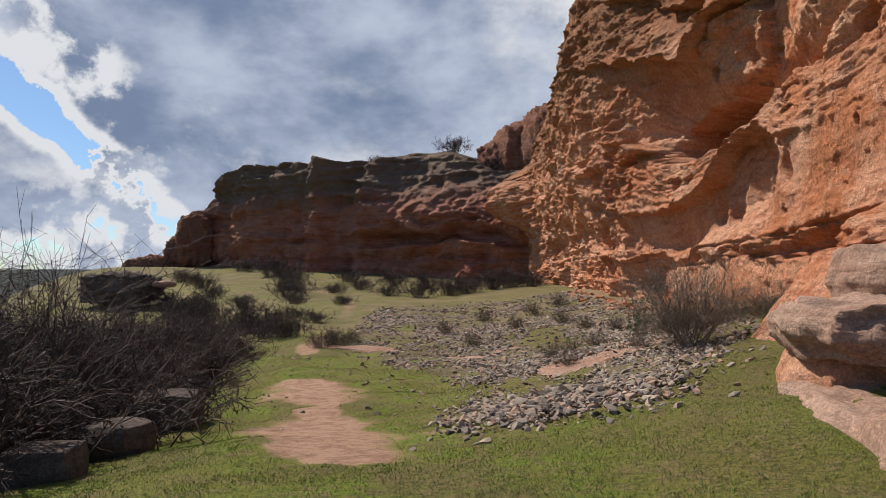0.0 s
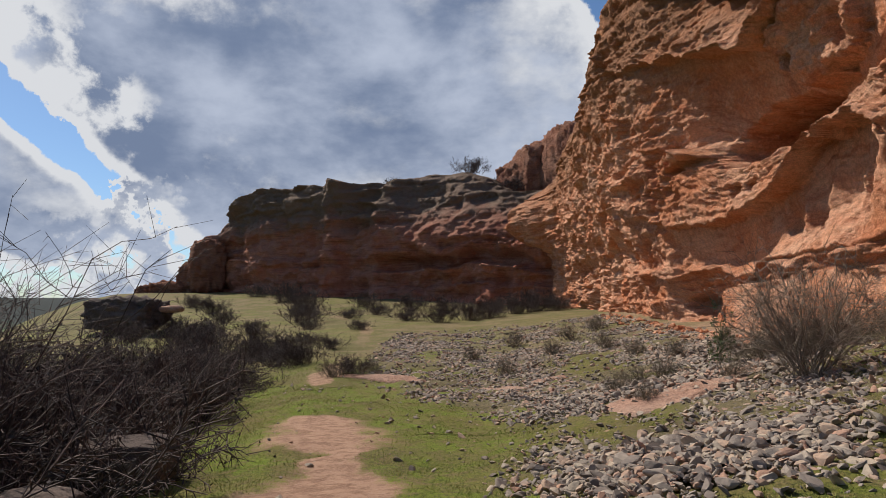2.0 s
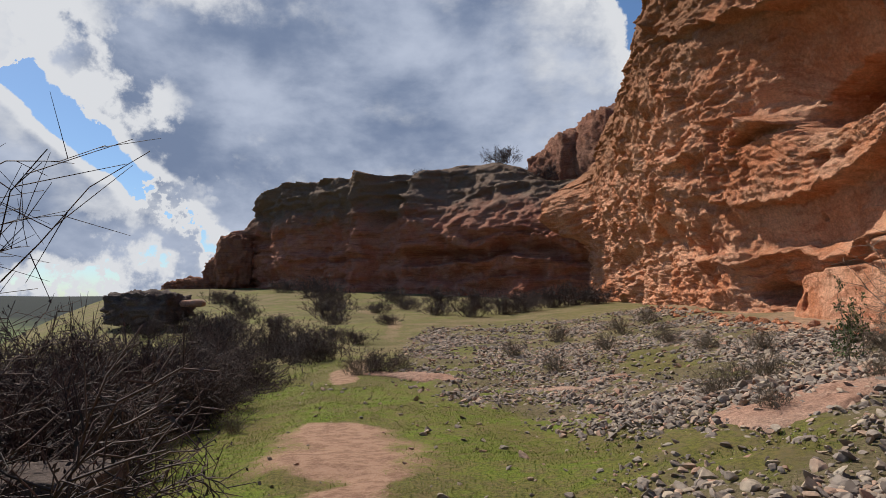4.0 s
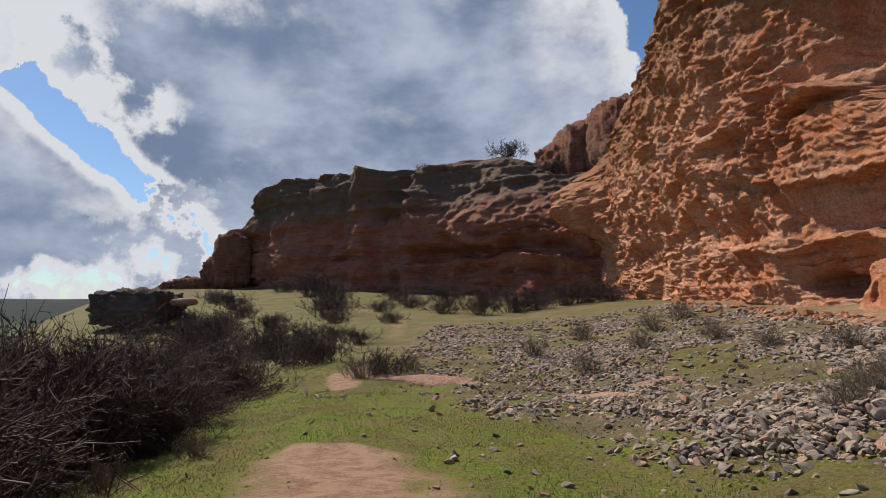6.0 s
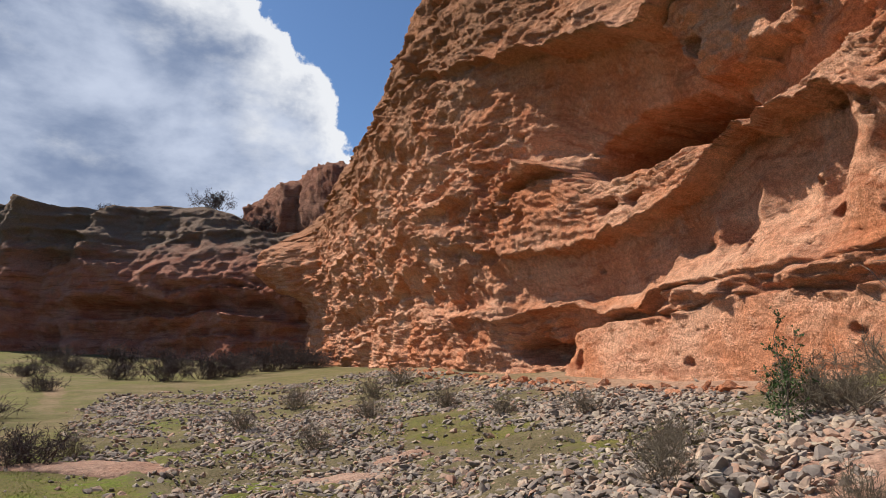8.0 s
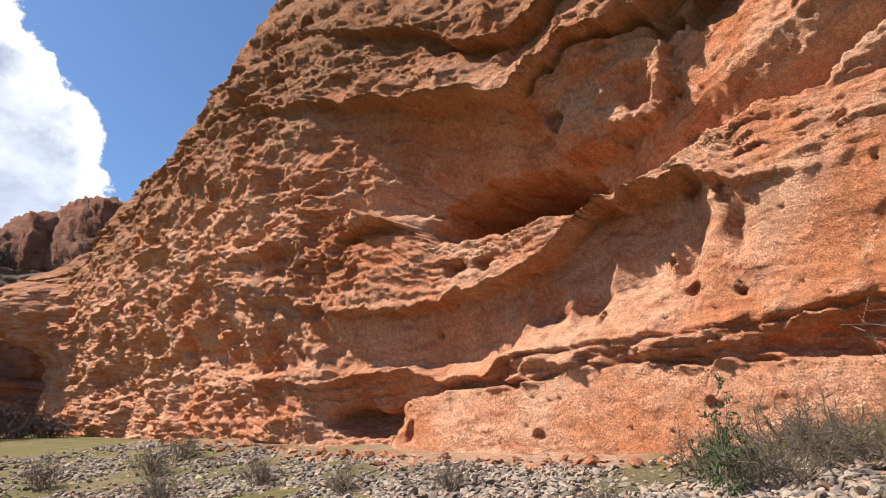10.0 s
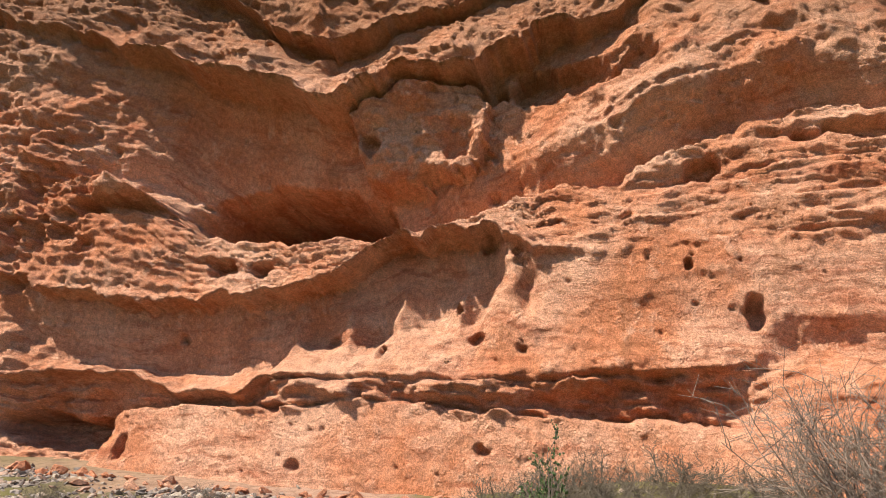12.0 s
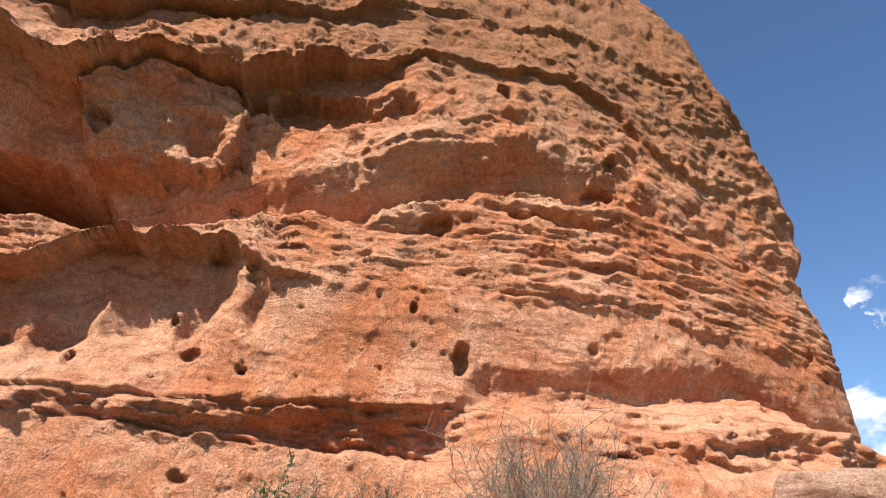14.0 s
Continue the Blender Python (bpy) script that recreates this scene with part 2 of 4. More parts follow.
def fbm(x, y, octaves=5, gain=0.5, seed=0):
    s, amp, f = 0.0, 1.0, 1.0
    for i in range(octaves):
        c, sn = math.cos(0.6 * i), math.sin(0.6 * i)
        s = s + amp * vnoise((c * x - sn * y) * f + 13.7 * i, (sn * x + c * y) * f - 5.1 * i, seed + i)
        amp, f = amp * gain, f * 2.03
    return s


def ridged(x, y, octaves=4, seed=0):
    s, amp, f = 0.0, 1.0, 1.0
    for i in range(octaves):
        s = s + amp * (1 - 2 * np.abs(vnoise(x * f + 3.1 * i, y * f + 7.7 * i, seed + i)))
        amp, f = amp * 0.5, f * 2.1
    return s


def cells(x, y, seed=0):
    """Distance to the nearest of scattered points, and that point's own number."""
    xi, yi = np.floor(x), np.floor(y)
    best, idn = np.full(x.shape, 9.0), np.zeros(x.shape)
    for i in (-1, 0, 1):
        for j in (-1, 0, 1):
            cx, cy = xi + i, yi + j
            k = np.zeros_like(cx) + seed
            d = np.hypot(cx + hash01(cx, cy, k) - x, cy + hash01(cx, cy, k + 1) - y)
            r = hash01(cx, cy, k + 2)
            near = d < best
            best, idn = np.where(near, d, best), np.where(near, r, idn)
    return best, idn


def sstep(v, a, b2):
    u = np.clip((v - a) / (b2 - a), 0, 1)
    return u * u * (3 - 2 * u)


def line(pairs, y):
    """A soft curve through (y, value) pairs."""
    p = np.array(pairs, float)
    d = np.arange(p[0, 0] - 2, p[-1, 0] + 2, 0.05)
    v = np.interp(d, p[:, 0], p[:, 1])
    k = np.hanning(17)
    v = np.convolve(np.pad(v, 8, "edge"), k / k.sum(), "valid")
    return np.interp(y, d, v)


def mesh_object(name, verts, faces, mat, parent=None, smooth=True, label=""):
    me = bpy.data.meshes.new(name)
    v, f = np.asarray(verts, np.float32), np.asarray(faces, np.int32)
    me.vertices.add(len(v)), me.loops.add(f.size), me.polygons.add(len(f))
    me.vertices.foreach_set("co", v.ravel())
    me.loops.foreach_set("vertex_index", f.ravel())
    me.polygons.foreach_set("loop_start", np.arange(0, f.size, f.shape[1], dtype=np.int32))
    me.polygons.foreach_set("use_smooth", np.full(len(f), smooth))
    me.update(calc_edges=True)
    me.validate()
    me.materials.append(mat)
    ob = new(name, me)
    ob.parent = parent
    if label:
        ob["label"] = label
    return ob


def grid_faces(nu, nv):
    i = np.arange(nu - 1)[:, None] * nv + np.arange(nv - 1)[None, :]
    return np.stack([i, i + 1, i + nv + 1, i + nv], -1).reshape(-1, 4)


def graded(parts):
    """Coordinates from (start, end, step) stretches; the step may grow from its first to its second value."""
    out = []
    for a, b2, s0, s1 in parts:
        n2 = max(2, int(round((b2 - a) / (0.5 * (s0 + s1)))))
        u = np.arange(n2) / n2
        r = s1 / s0
        w = u if abs(r - 1) < 1e-6 else (r ** u - 1) / (r - 1)
        out.append(a + (b2 - a) * w)
    out.append(np.array([parts[-1][1]]))
    return np.concatenate(out)


# ---- ground ----
PATH_Z = [(-40, 1.2), (0, 0.08), (5, -0.12), (8, -0.55), (10, -0.80), (12, -0.95), (16, -1.2), (22, -1.35), (30, -1.2), (40, -0.8), (48, -0.45), (64, 0.3), (90, 2.6), (200, 3.0)]


def ground_z(x, y):
    x, y = np.asarray(x, float), np.asarray(y, float)
    axis = -0.19 * np.clip(y, 0, 30) - 0.03 * np.clip(y - 30, 0, 80)
    z = line(PATH_Z, np.clip(y, -38, 190))
    s = x - axis
    begin = line([(-30, 0.6), (8, 0.6), (10, 1.0), (15, 2.7), (18, 3.4), (22, 4.8), (30, 6.0), (60, 6.0), (200, 6.0)], np.clip(y, -28, 190))
    rise = line([(-30, 0.10), (4, 0.13), (8, 0.20), (15, 0.235), (18, 0.19), (22, 0.20), (35, 0.17), (50, 0.08), (65, 0.02), (200, 0.0)], np.clip(y, -28, 190))
    v = np.clip(s - begin, 0, 11.0)
    z = z + rise * (np.sqrt(v * v + 0.5) - 0.707)
    drop = np.clip(-s - 0.9, 0, None)
    near = 1 - sstep(y, 30, 60)
    z = z - near * (0.15 * np.minimum(drop, 3.5) + 0.05 * np.clip(drop - 3.5, 0, 8))
    # the land falls off to a valley, with a wooded ridge far beyond it
    edge = np.interp(y, [0, 30, 47, 95], [12, 14, 19, 40])
    out = sstep(-s - edge, 0, 60) + sstep(y, 150, 330)
    z = z - 22 * np.clip(out, 0, 1)
    r = np.hypot(x, y)
    z = z + sstep(r, 620, 900) * (26 + 5 * fbm(x / 260.0, y / 260.0, 3, seed=5))
    z = z + 0.05 * fbm(x * 0.7, y * 0.7, 4, seed=9) * np.exp(-r / 160)
    return z


def bare_mask(x, y):
    """The trodden path and bare patches of red earth, with ragged edges."""
    x = x + 0.26 * fbm(x * 1.3, y * 1.0, 4, 0.6, seed=401)
    y = y + 0.18 * fbm(x * 0.9, y * 1.1, 4, 0.6, seed=411)
    cx = line([(-10, 0.0), (6, -1.05), (10, -2.1), (14, -2.8), (18, -4.0), (24, -5.2), (32, -5.2), (45, -6.5), (60, -12.0), (80, -20.0)], y)
    w = line([(-10, 0.05), (5.7, 0.05), (6.4, 0.7), (8, 0.75), (9.8, 0.8), (10.8, 0.3), (11.8, 0.3), (12.8, 0.9), (15.5, 0.95), (16.8, 0.05), (21, 0.05), (24, 0.42), (28, 0.22), (34, 0.35), (45, 0.35), (80, 0.6)], y)
    m = np.clip(1.35 - np.abs(x - cx) / np.maximum(w, 0.05) * 0.8, 0, 1) * sstep(w, 0.1, 0.34)
    m = np.maximum(m, 0.9 * sstep(x, 7.0, 7.9) * sstep(y, 17, 20) * (1 - sstep(y, 40, 52)))
    spur = np.clip(0.85 - np.hypot((x + 0.1) / 1.3, (y - 7.9) / 0.6), 0, 1)
    return np.maximum(m, 0.9 * spur)


def stony_mask(x, y):
    xl = line([(7, 0.4), (10, 0.3), (13, 1.2), (16, 0.4), (19, -1.4), (25, -3.4), (35, -4.2), (48, -3.5)], y)
    xr = line([(7, 2.6), (9, 3.6), (12, 6.0), (15, 7.4), (25, 8.3), (48, 8.6)], y)
    return sstep(x, xl - 0.8, xl + 0.8) * (1 - sstep(x, xr - 0.6, xr + 0.4)) * sstep(y, 6.4, 8.0) * (1 - sstep(y, 36, 44))


def build_ground():
    xs = graded([(-3500, -60, 300, 8), (-60, -9, 4, 0.3), (-9, 9.5, 0.13, 0.13), (9.5, 40, 0.3, 4), (40, 3500, 8, 300)])
    ys = graded([(-3500, -30, 300, 6), (-30, 2, 2.5, 0.2), (2, 27, 0.13, 0.13), (27, 70, 0.13, 1.2), (70, 150, 1.2, 5), (150, 3500, 6, 300)])
    gx, gy = np.meshgrid(xs, ys, indexing="ij")
    x, y = gx.ravel(), gy.ravel()
    z = ground_z(x, y)
    stony = stony_mask(x, y)
    z = z + 0.05 * stony * fbm(x * 2.2, y * 2.2, 4, seed=31)
    ob = mesh_object("ground", np.stack([x, y, z], 1), grid_faces(len(xs), len(ys))[:, ::-1], M_GROUND)
    s = x + 0.19 * np.clip(y, 0, 30)
    for key, val in (("bare", bare_mask(x, y) * sstep(y, -10, 5)), ("stony", stony * (0.22 + 0.36 * sstep(fbm(x * 0.5, y * 0.4, 4, seed=201), -0.3, 0.5))), ("far", sstep(np.hypot(x, y), 110, 220)), ("wood", sstep(np.hypot(x, y), 600, 640))):
        ob.data.attributes.new(key, "FLOAT", "POINT").data.foreach_set("value", val.astype(np.float32))
    tagged(ob, "uneven grassy ground with a bare red earth path", "ground", kind="structure")


build_ground()

# ---- the red cliff ----
# heights of the ledges and rims along the face, as (along, height)
C1 = [(0, 1.6), (10, 1.9), (14, 1.97), (18, 1.85), (20, 2.0), (22, 1.85), (25, 1.72), (27, 1.45), (30, 1.2), (40, 1.5), (66, 1.5)]
C2 = [(0, 3.2), (8, 3.1), (12, 3.0), (14, 2.85), (16, 2.68), (18, 2.45), (20.8, 2.5), (22.4, 2.5), (23, 2.06), (25, 1.98), (26.5, 2.33), (28.4, 2.4), (30, 2.1), (33, 2.4), (40, 3.0), (66, 3.4)]
CB = [(0, 3.8), (12, 3.75), (15.5, 3.75), (16.3, 3.7), (17.4, 4.05), (18.4, 3.6), (19.4, 3.8), (20.2, 3.35), (21, 3.45), (22.2, 3.4), (22.7, 2.75), (25.7, 2.5), (29, 2.75), (33, 3.2), (40, 3.9), (66, 4.2)]
C3 = [(0, 5.4), (8, 5.65), (12, 5.4), (15.3, 5.16), (16.3, 5.2), (17.7, 5.62), (20.1, 5.55), (20.9, 4.75), (22.6, 4.38), (24.5, 4.2), (27, 4.15), (30, 4.5), (32, 5.0), (40, 5.4), (66, 5.6)]
C4 = [(0, 7.4), (5.5, 8.1), (8.6, 8.45), (11.6, 8.2), (12.4, 8.0), (13.2, 7.5), (14.4, 7.05), (15.5, 6.82), (17.1, 6.7), (17.7, 6.3), (18.3, 5.98), (20, 5.82), (23.5, 5.55), (24.9, 5.75), (25.8, 6.3), (26.8, 6.95), (27.9, 7.3), (29, 7.1), (32, 6.8), (40, 8.0), (66, 7.5)]
C5 = [(0, 10.2), (6.5, 10.0), (7.6, 10.6), (8.6, 11.7), (9.7, 12.2), (11, 12.2), (11.9, 11.7), (14.1, 11.85), (14.9, 11.15), (16.2, 10.9), (18.4, 9.95), (20.4, 9.7), (21.7, 9.1), (22.6, 9.4), (24.2, 9.75), (26.8, 10.65), (29.7, 11.4), (33, 12.4), (40, 13.5), (66, 11.5)]
C6 = [(0, 13.4), (12, 14.0), (15, 13.4), (17, 12.6), (18.9, 12.0), (19.5, 11.9), (21.2, 11.3), (23.4, 11.3), (24.6, 12.0), (26.3, 13.4), (28.6, 14.3), (31, 15.0), (66, 15.4)]
# how far the rock stands out at each of those levels, below and above each edge, as (along, metres)
V_FOOT = [(8, 0.6), (18, 0.5), (22, 0.25), (25.5, -0.15), (26.6, -0.3), (27.0, -0.9), (30, -0.7), (32, -0.25), (40, -0.15), (66, -0.15)]
V1A = [(8, 0.4), (18, 0.32), (22, 0.05), (25.5, -0.45), (26.6, -0.6), (27.0, -1.5), (29.5, -1.3), (31, -0.35), (40, -0.12)]
V1B = [(8, 0.2), (12, -0.15), (14, -0.35), (18, -0.2), (20.6, 0.0), (23, -0.85), (27, -1.5), (29.5, -1.2), (31, -0.4), (40, -0.1)]
V2A = [(8, 0.2), (12, 0.1), (16, 0.1), (20, 0.15), (23, -0.55), (27, -0.95), (30, -0.35), (33, -0.05), (40, 0.05)]
V2B = [(8, 0.3), (12, 0.35), (16, 0.34), (20, 0.32), (22.3, 0.1), (23.2, -0.3), (27, -0.55), (30, -0.1), (33, 0.05), (40, 0.1)]
VB = [(8, 0.1), (12, 0.12), (15.6, 0.22), (17.4, 0.1), (17.7, -0.35), (18.5, -0.42), (21, -0.5), (22.5, -0.7), (24, -1.0), (27, -1.0), (30, -0.15), (40, 0.1)]
V3A = [(8, 0.25), (12, 0.32), (15.6, 0.38), (17.4, 0.25), (17.7, -0.35), (18.5, -0.5), (21, -0.5), (23, -0.65), (27, -0.55), (30, 0.0), (33, 0.2), (40, 0.2)]
V3B = [(8, 0.25), (12, 0.32), (15.5, 0.42), (17, 0.5), (19, 0.5), (21, 0.35), (23, 0.1), (25, -0.08), (27, 0.15), (30, 0.3), (40, 0.2)]
V4A = [(6, 0.3), (8, 0.3), (12, 0.38), (15.5, 0.3), (17.5, 0.2), (19, 0.08), (22, 0.0), (24, -0.25), (25.5, 0.1), (27.5, 0.5), (29, 0.35), (40, 0.3)]
V4B = [(6, 0.1), (8, -0.05), (12, -0.2), (15, -0.5), (17.5, -0.8), (20, -1.7), (22, -2.2), (25, -2.3), (27, -1.0), (28.7, -0.1), (30, 0.15), (40, 0.3)]
V_MID = [(6, 0.15), (8, 0.35), (10, 0.6), (12, 0.8), (14, 0.85), (15.1, 0.4), (16, 0.1), (18, -0.4), (20, -1.5), (23, -1.8), (26, -1.3), (28, -0.3), (30, 0.2), (40, 0.3)]
V_HIGH = [(6, 0.2), (8, 0.3), (10, 0.45), (12, 0.62), (14, 0.7), (15.1, 0.25), (16, 0.05), (18, -0.15), (19, -0.7), (22, -1.1), (26, -0.9), (28, -0.1), (30, 0.25), (40, 0.3)]
V5A = [(6, 0.2), (8, 0.25), (10, 0.15), (12, 0.3), (14, 0.45), (15, 0.1), (17, -0.35), (20, -0.25), (22, -0.5), (25, -0.5), (28, 0.1), (30, 0.3)]
V5B = [(6, 0.3), (8, 0.42), (12, 0.5), (15, 0.58), (18, 0.75), (22, 0.9), (25, 1.0), (28, 0.7), (32, 0.4)]
V6A = [(8, 0.32), (14, 0.42), (18, 0.1), (22, -0.35), (26, -0.25), (30, 0.15)]
V6B = [(8, 0.3), (16, 0.5), (22, 0.45), (26, 0.45), (30, 0.3)]
# hollows: along, height, half width, half height, depth
HOLLOWS = [
    (23.4, 6.7, 3.0, 1.15, 7.0), (16.6, 9.75, 1.6, 0.6, 0.75), (27.2, 6.4, 1.2, 0.24, 0.5), (24.3, 4.95, 0.36, 0.24, 0.5), (23.2, 4.84, 0.40, 0.30, 0.5),
    (12.55, 4.0, 0.26, 0.38, 0.5), (47.7, 14.6, 0.7, 0.55, 1.2), (20.9, 8.3, 0.28, 0.34, 0.35), (28.5, 1.0, 1.7, 0.5, 1.2), (26.0, 0.75, 0.16, 0.36, 0.4), (13.3, 7.0, 0.36, 0.26, 0.5),
    (13.7, 4.85, 0.10, 0.14, 0.3), (29.8, 6.8, 0.34, 0.36, 0.5), (30.2, 5.9, 0.36, 0.34, 0.5), (29.3, 5.7, 0.26, 0.26, 0.4), (61.0, 8.2, 1.0, 0.7, 1.4), (9.2, 8.75, 0.5, 0.22, 0.4), (11.9, 10.95, 0.2, 0.3, 0.4),
    (14.5, 9.9, 0.5, 0.3, 0.35), (9.0, 9.6, 0.16, 0.2, 0.3), (18.4, 4.05, 0.10, 0.10, 0.3), (17.9, 3.35, 0.22, 0.14, 0.3), (16.9, 3.2, 0.14, 0.10, 0.25), (20.0, 3.0, 0.10, 0.18, 0.25), (10.3, 7.75, 0.9, 0.26, 0.35), (31.0, 15.6, 0.4, 0.4, 0.5),
]


def plan_x(y, z):
    """Where the face stands: nearly straight, bulging out overhead further on, turning away at both ends."""
    x = line([(-10, 9.5), (8, 9.45), (18, 9.45), (24, 9.0), (30, 8.6), (36, 9.3), (42, 9.9), (52, 10.4), (58, 10.4), (66, 9.4)], y)
    x = x - sstep(y, 25, 36) * (1 - sstep(y, 54, 64)) * np.clip(z - 2.0, 0, 10) * 0.245 * sstep(z, 1, 6)
    x = x + 0.030 * np.clip(z - 9, 0, None) ** 2 * (0.55 + 0.75 * sstep(y, 32, 46))
    # the far end swings round to meet the dark cliff
    x = x - 0.030 * np.clip(y - 56, 0, None) ** 2 * sstep(z, 5.0, 9.0) * (1 - sstep(z, 10, 14))
    y0 = np.interp(z, [2.0, 3.5, 5.2, 6.6, 7.7, 8.3, 9.2, 10.5, 13, 16.5], [-0.9, 0.4, 1.3, 2.0, 2.9, 3.1, 2.4, 2.5, 3.6, 5.0])
    d = np.clip(y0 - y, 0, None)
    x = x + 0.022 * np.clip(11.0 - y, 0, 14) ** 2
    return x + 0.5 * d * d / (1 + 0.12 * d)


def bowls(y, z, seed, power=1.0):
    """Scooped bowls with sharp ridges between them: low in a bowl's middle, high along the ridges."""
    d, r = cells(y, z, seed)
    return np.clip(d, 0, 1) ** power * (0.6 + 0.6 * r) - 0.42


def cliff_out(y, z):
    """How far the face stands out from its plan, towards the open side, and the bed that shows there."""
    wy = y + 0.16 * fbm(y * 0.8, z * 0.8, 4, 0.55, seed=41)
    wz = z + 0.10 * fbm(y * 0.6, z * 0.5, 3, seed=47) + 0.045 * fbm(y * 2.6, z * 2.0, 4, 0.6, seed=53)
    c = [line(p, wy) for p in (C1, C2, CB, C3, C4, C5, C6)]
    # the upper rims hang in scallops
    c[5] = c[5] + 0.22 * np.abs(vnoise(wy * 0.9, wy * 0 + 4.0, 5)) + 0.1 * np.abs(vnoise(wy * 2.1, wy * 0 + 1.0, 6)) - 0.08
    c[6] = c[6] + 0.45 * np.abs(vnoise(wy * 0.6, wy * 0 + 9.0, 7)) + 0.14 * np.abs(vnoise(wy * 1.9, wy * 0 + 3.0, 8)) - 0.15
    c[3] = c[3] + 0.14 * fbm(wy * 1.5, wy * 0 + 2.0, 4, 0.6, seed=13) * sstep(wy, 15, 17)
    c[4] = c[4] + 0.09 * fbm(wy * 1.6, wy * 0 + 5.0, 3, 0.6, seed=9)
    far = sstep(wy, 28.5, 33)
    right = 1 - sstep(wy, 22.2, 23.2)
    shelf = 1 - sstep(wy, 12.0, 14.5)
    room = c[5] - c[4]
    e = 0.035
    levels = [(c[0] * 0 - 0.3, V_FOOT), (c[0] - e, V1A), (c[0] + e, V1B), (c[1] - e, V2A), (c[1] + e, V2B), (c[2], VB), (c[3] - e, V3A), (c[3] + e, V3B), (c[4] - e, V4A), (c[4] + e, V4B),
              (c[4] + 0.36 * room, V_MID), (c[4] + 0.76 * room, V_HIGH), (c[5] - e, V5A), (c[5] + e, V5B), (c[6] - e, V6A), (c[6] + e, V6B), (c[6] * 0 + 19.0, [(0, 0.2), (60, 0.2)])]
    vals = [line(v, wy) for _, v in levels]
    out, bed = vals[0].copy(), np.zeros_like(y)
    beds = (2.0, 0.05, 1.4, 0.05, 1.2, 1.6, 0.05, 2.4, 0.05, 1.6, 1.2, 0.9, 0.05, 2.3, 0.05, 6.0)
    for k in range(len(levels) - 1):
        lo, hi = levels[k][0], levels[k + 1][0]
        u = np.clip((wz - lo) / np.maximum(hi - lo, 0.04), 0, 1)
        bed = bed + u * beds[k]
        u = u * u * (3 - 2 * u) if k in (5, 9, 10, 11) else u
        out = out + (vals[k + 1] - vals[k]) * u
    # thin lips along the rims
    for k, a, w in ((1, 0.12 * (1 - right) * (1 - far), 0.12), (3, 0.10 * sstep(wy, 15.3, 16.5), 0.10), (4, 0.08, 0.12), (5, 0.06 + 0.12 * sstep(wy, 14, 17), 0.08), (6, 0.16, 0.08)):
        out = out + a * np.exp(-((wz - c[k] - 0.05) / w) ** 2)
    high = sstep(wz, c[5], c[5] + 0.3)
    alc = sstep(wz, c[4], c[4] + 0.2) * (1 - high) * sstep(wy, 15, 17.5) * (1 - sstep(wy, 27, 29))
    face = sstep(wz, c[1], c[1] + 0.3) * (1 - sstep(wz, c[3] - 0.2, c[3])) * (1 - sstep(wy, 28, 30))
    slab = (1 - sstep(wz, c[0] - 0.2, c[0])) * (1 - sstep(wy, 26.3, 26.8))
    calm = 1 - 0.75 * np.clip(alc * (1 - sstep(wz, 7.4, 7.6) * sstep(wy, 17.8, 18.1) * (1 - sstep(wy, 21.2, 21.5))) + face + slab, 0, 1)
    # the strata between the brow and the alcove floor, and thin ledges that die out along the face
    strata = sstep(wz, c[3] - 0.1, c[3] + 0.2) * (1 - sstep(wz, c[4] - 0.2, c[4])) * (1 - far)
    low_beds = (1 - sstep(wz, c[1] - 0.2, c[1] + 0.1)) * (1 - slab)
    for k, a, seed in ((0.9, 0.10, 111), (2.3, 0.08, 121), (5.4, 0.045, 131), (11.0, 0.028, 137)):
        q = bed * k + 0.8 * fbm(y * 0.16 * k ** 0.6, z * 0.3, 4, 0.55, seed=seed)
        saw = q - np.floor(q)
        saw = np.where(saw < 0.86, saw / 0.86, (1 - saw) / 0.14)
        keep = sstep(fbm(y * 0.25 * k ** 0.5, bed * 0.7 * k ** 0.5, 3, seed=seed + 5), -0.15, 0.4)
        out = out + a * keep * (saw - 0.5) * (0.25 + 0.9 * strata + 0.8 * low_beds + 0.25 * far + (0.35 * face + 0.2 * slab) * (k > 5)) * np.maximum(calm, 0.35)
    # the hanging block in the alcove, a scoop beside the bays, the knob on the alcove's floor
    edge = 0.12 * fbm(y * 2.2, z * 2.2, 4, 0.6, seed=3)
    block = sstep(wy + edge, 18.0, 18.12) * (1 - sstep(wy + edge - 0.25 * (wz - 8.2), 21.2, 21.35)) * sstep(wz + 1.3 * edge, 7.45, 7.62) * (1 - sstep(wz, c[5] - 0.3, c[5]))
    out = out + (0.45 + 0.5 * sstep(wy, 18.0, 20.0)) * block
    rib = sstep(wy + edge, 18.35, 18.5) * (1 - sstep(wy + edge, 18.9, 19.05)) * block
    out = out - 0.22 * rib * (1 - sstep(wz, 8.75, 8.9)) * sstep(wz, 7.75, 7.9)
    out = out - 0.30 * np.exp(-(((wy - 16.75) / 0.28) ** 2 + ((wz - 4.45) / 0.5) ** 4))
    out = out + 0.4 * np.exp(-((((wy - 26.9) / 1.5) ** 2 + ((wz - 6.95) / 0.28) ** 2)) ** 2)
    # scooped bays under the brow, with spurs between them
    bay = np.abs(np.sin(wy * 2.25 + 1.3 * fbm(wy * 0.5, wy * 0, 2, seed=33)))
    inbay = sstep(wy, 17.5, 17.8) * (1 - sstep(wy, 22.3, 22.6)) * sstep(wz, c[2] - 0.55, c[2]) * (1 - sstep(wz, c[2] + 0.2, c[3] - 0.2))
    out = out + 0.42 * inbay * (0.42 - bay)
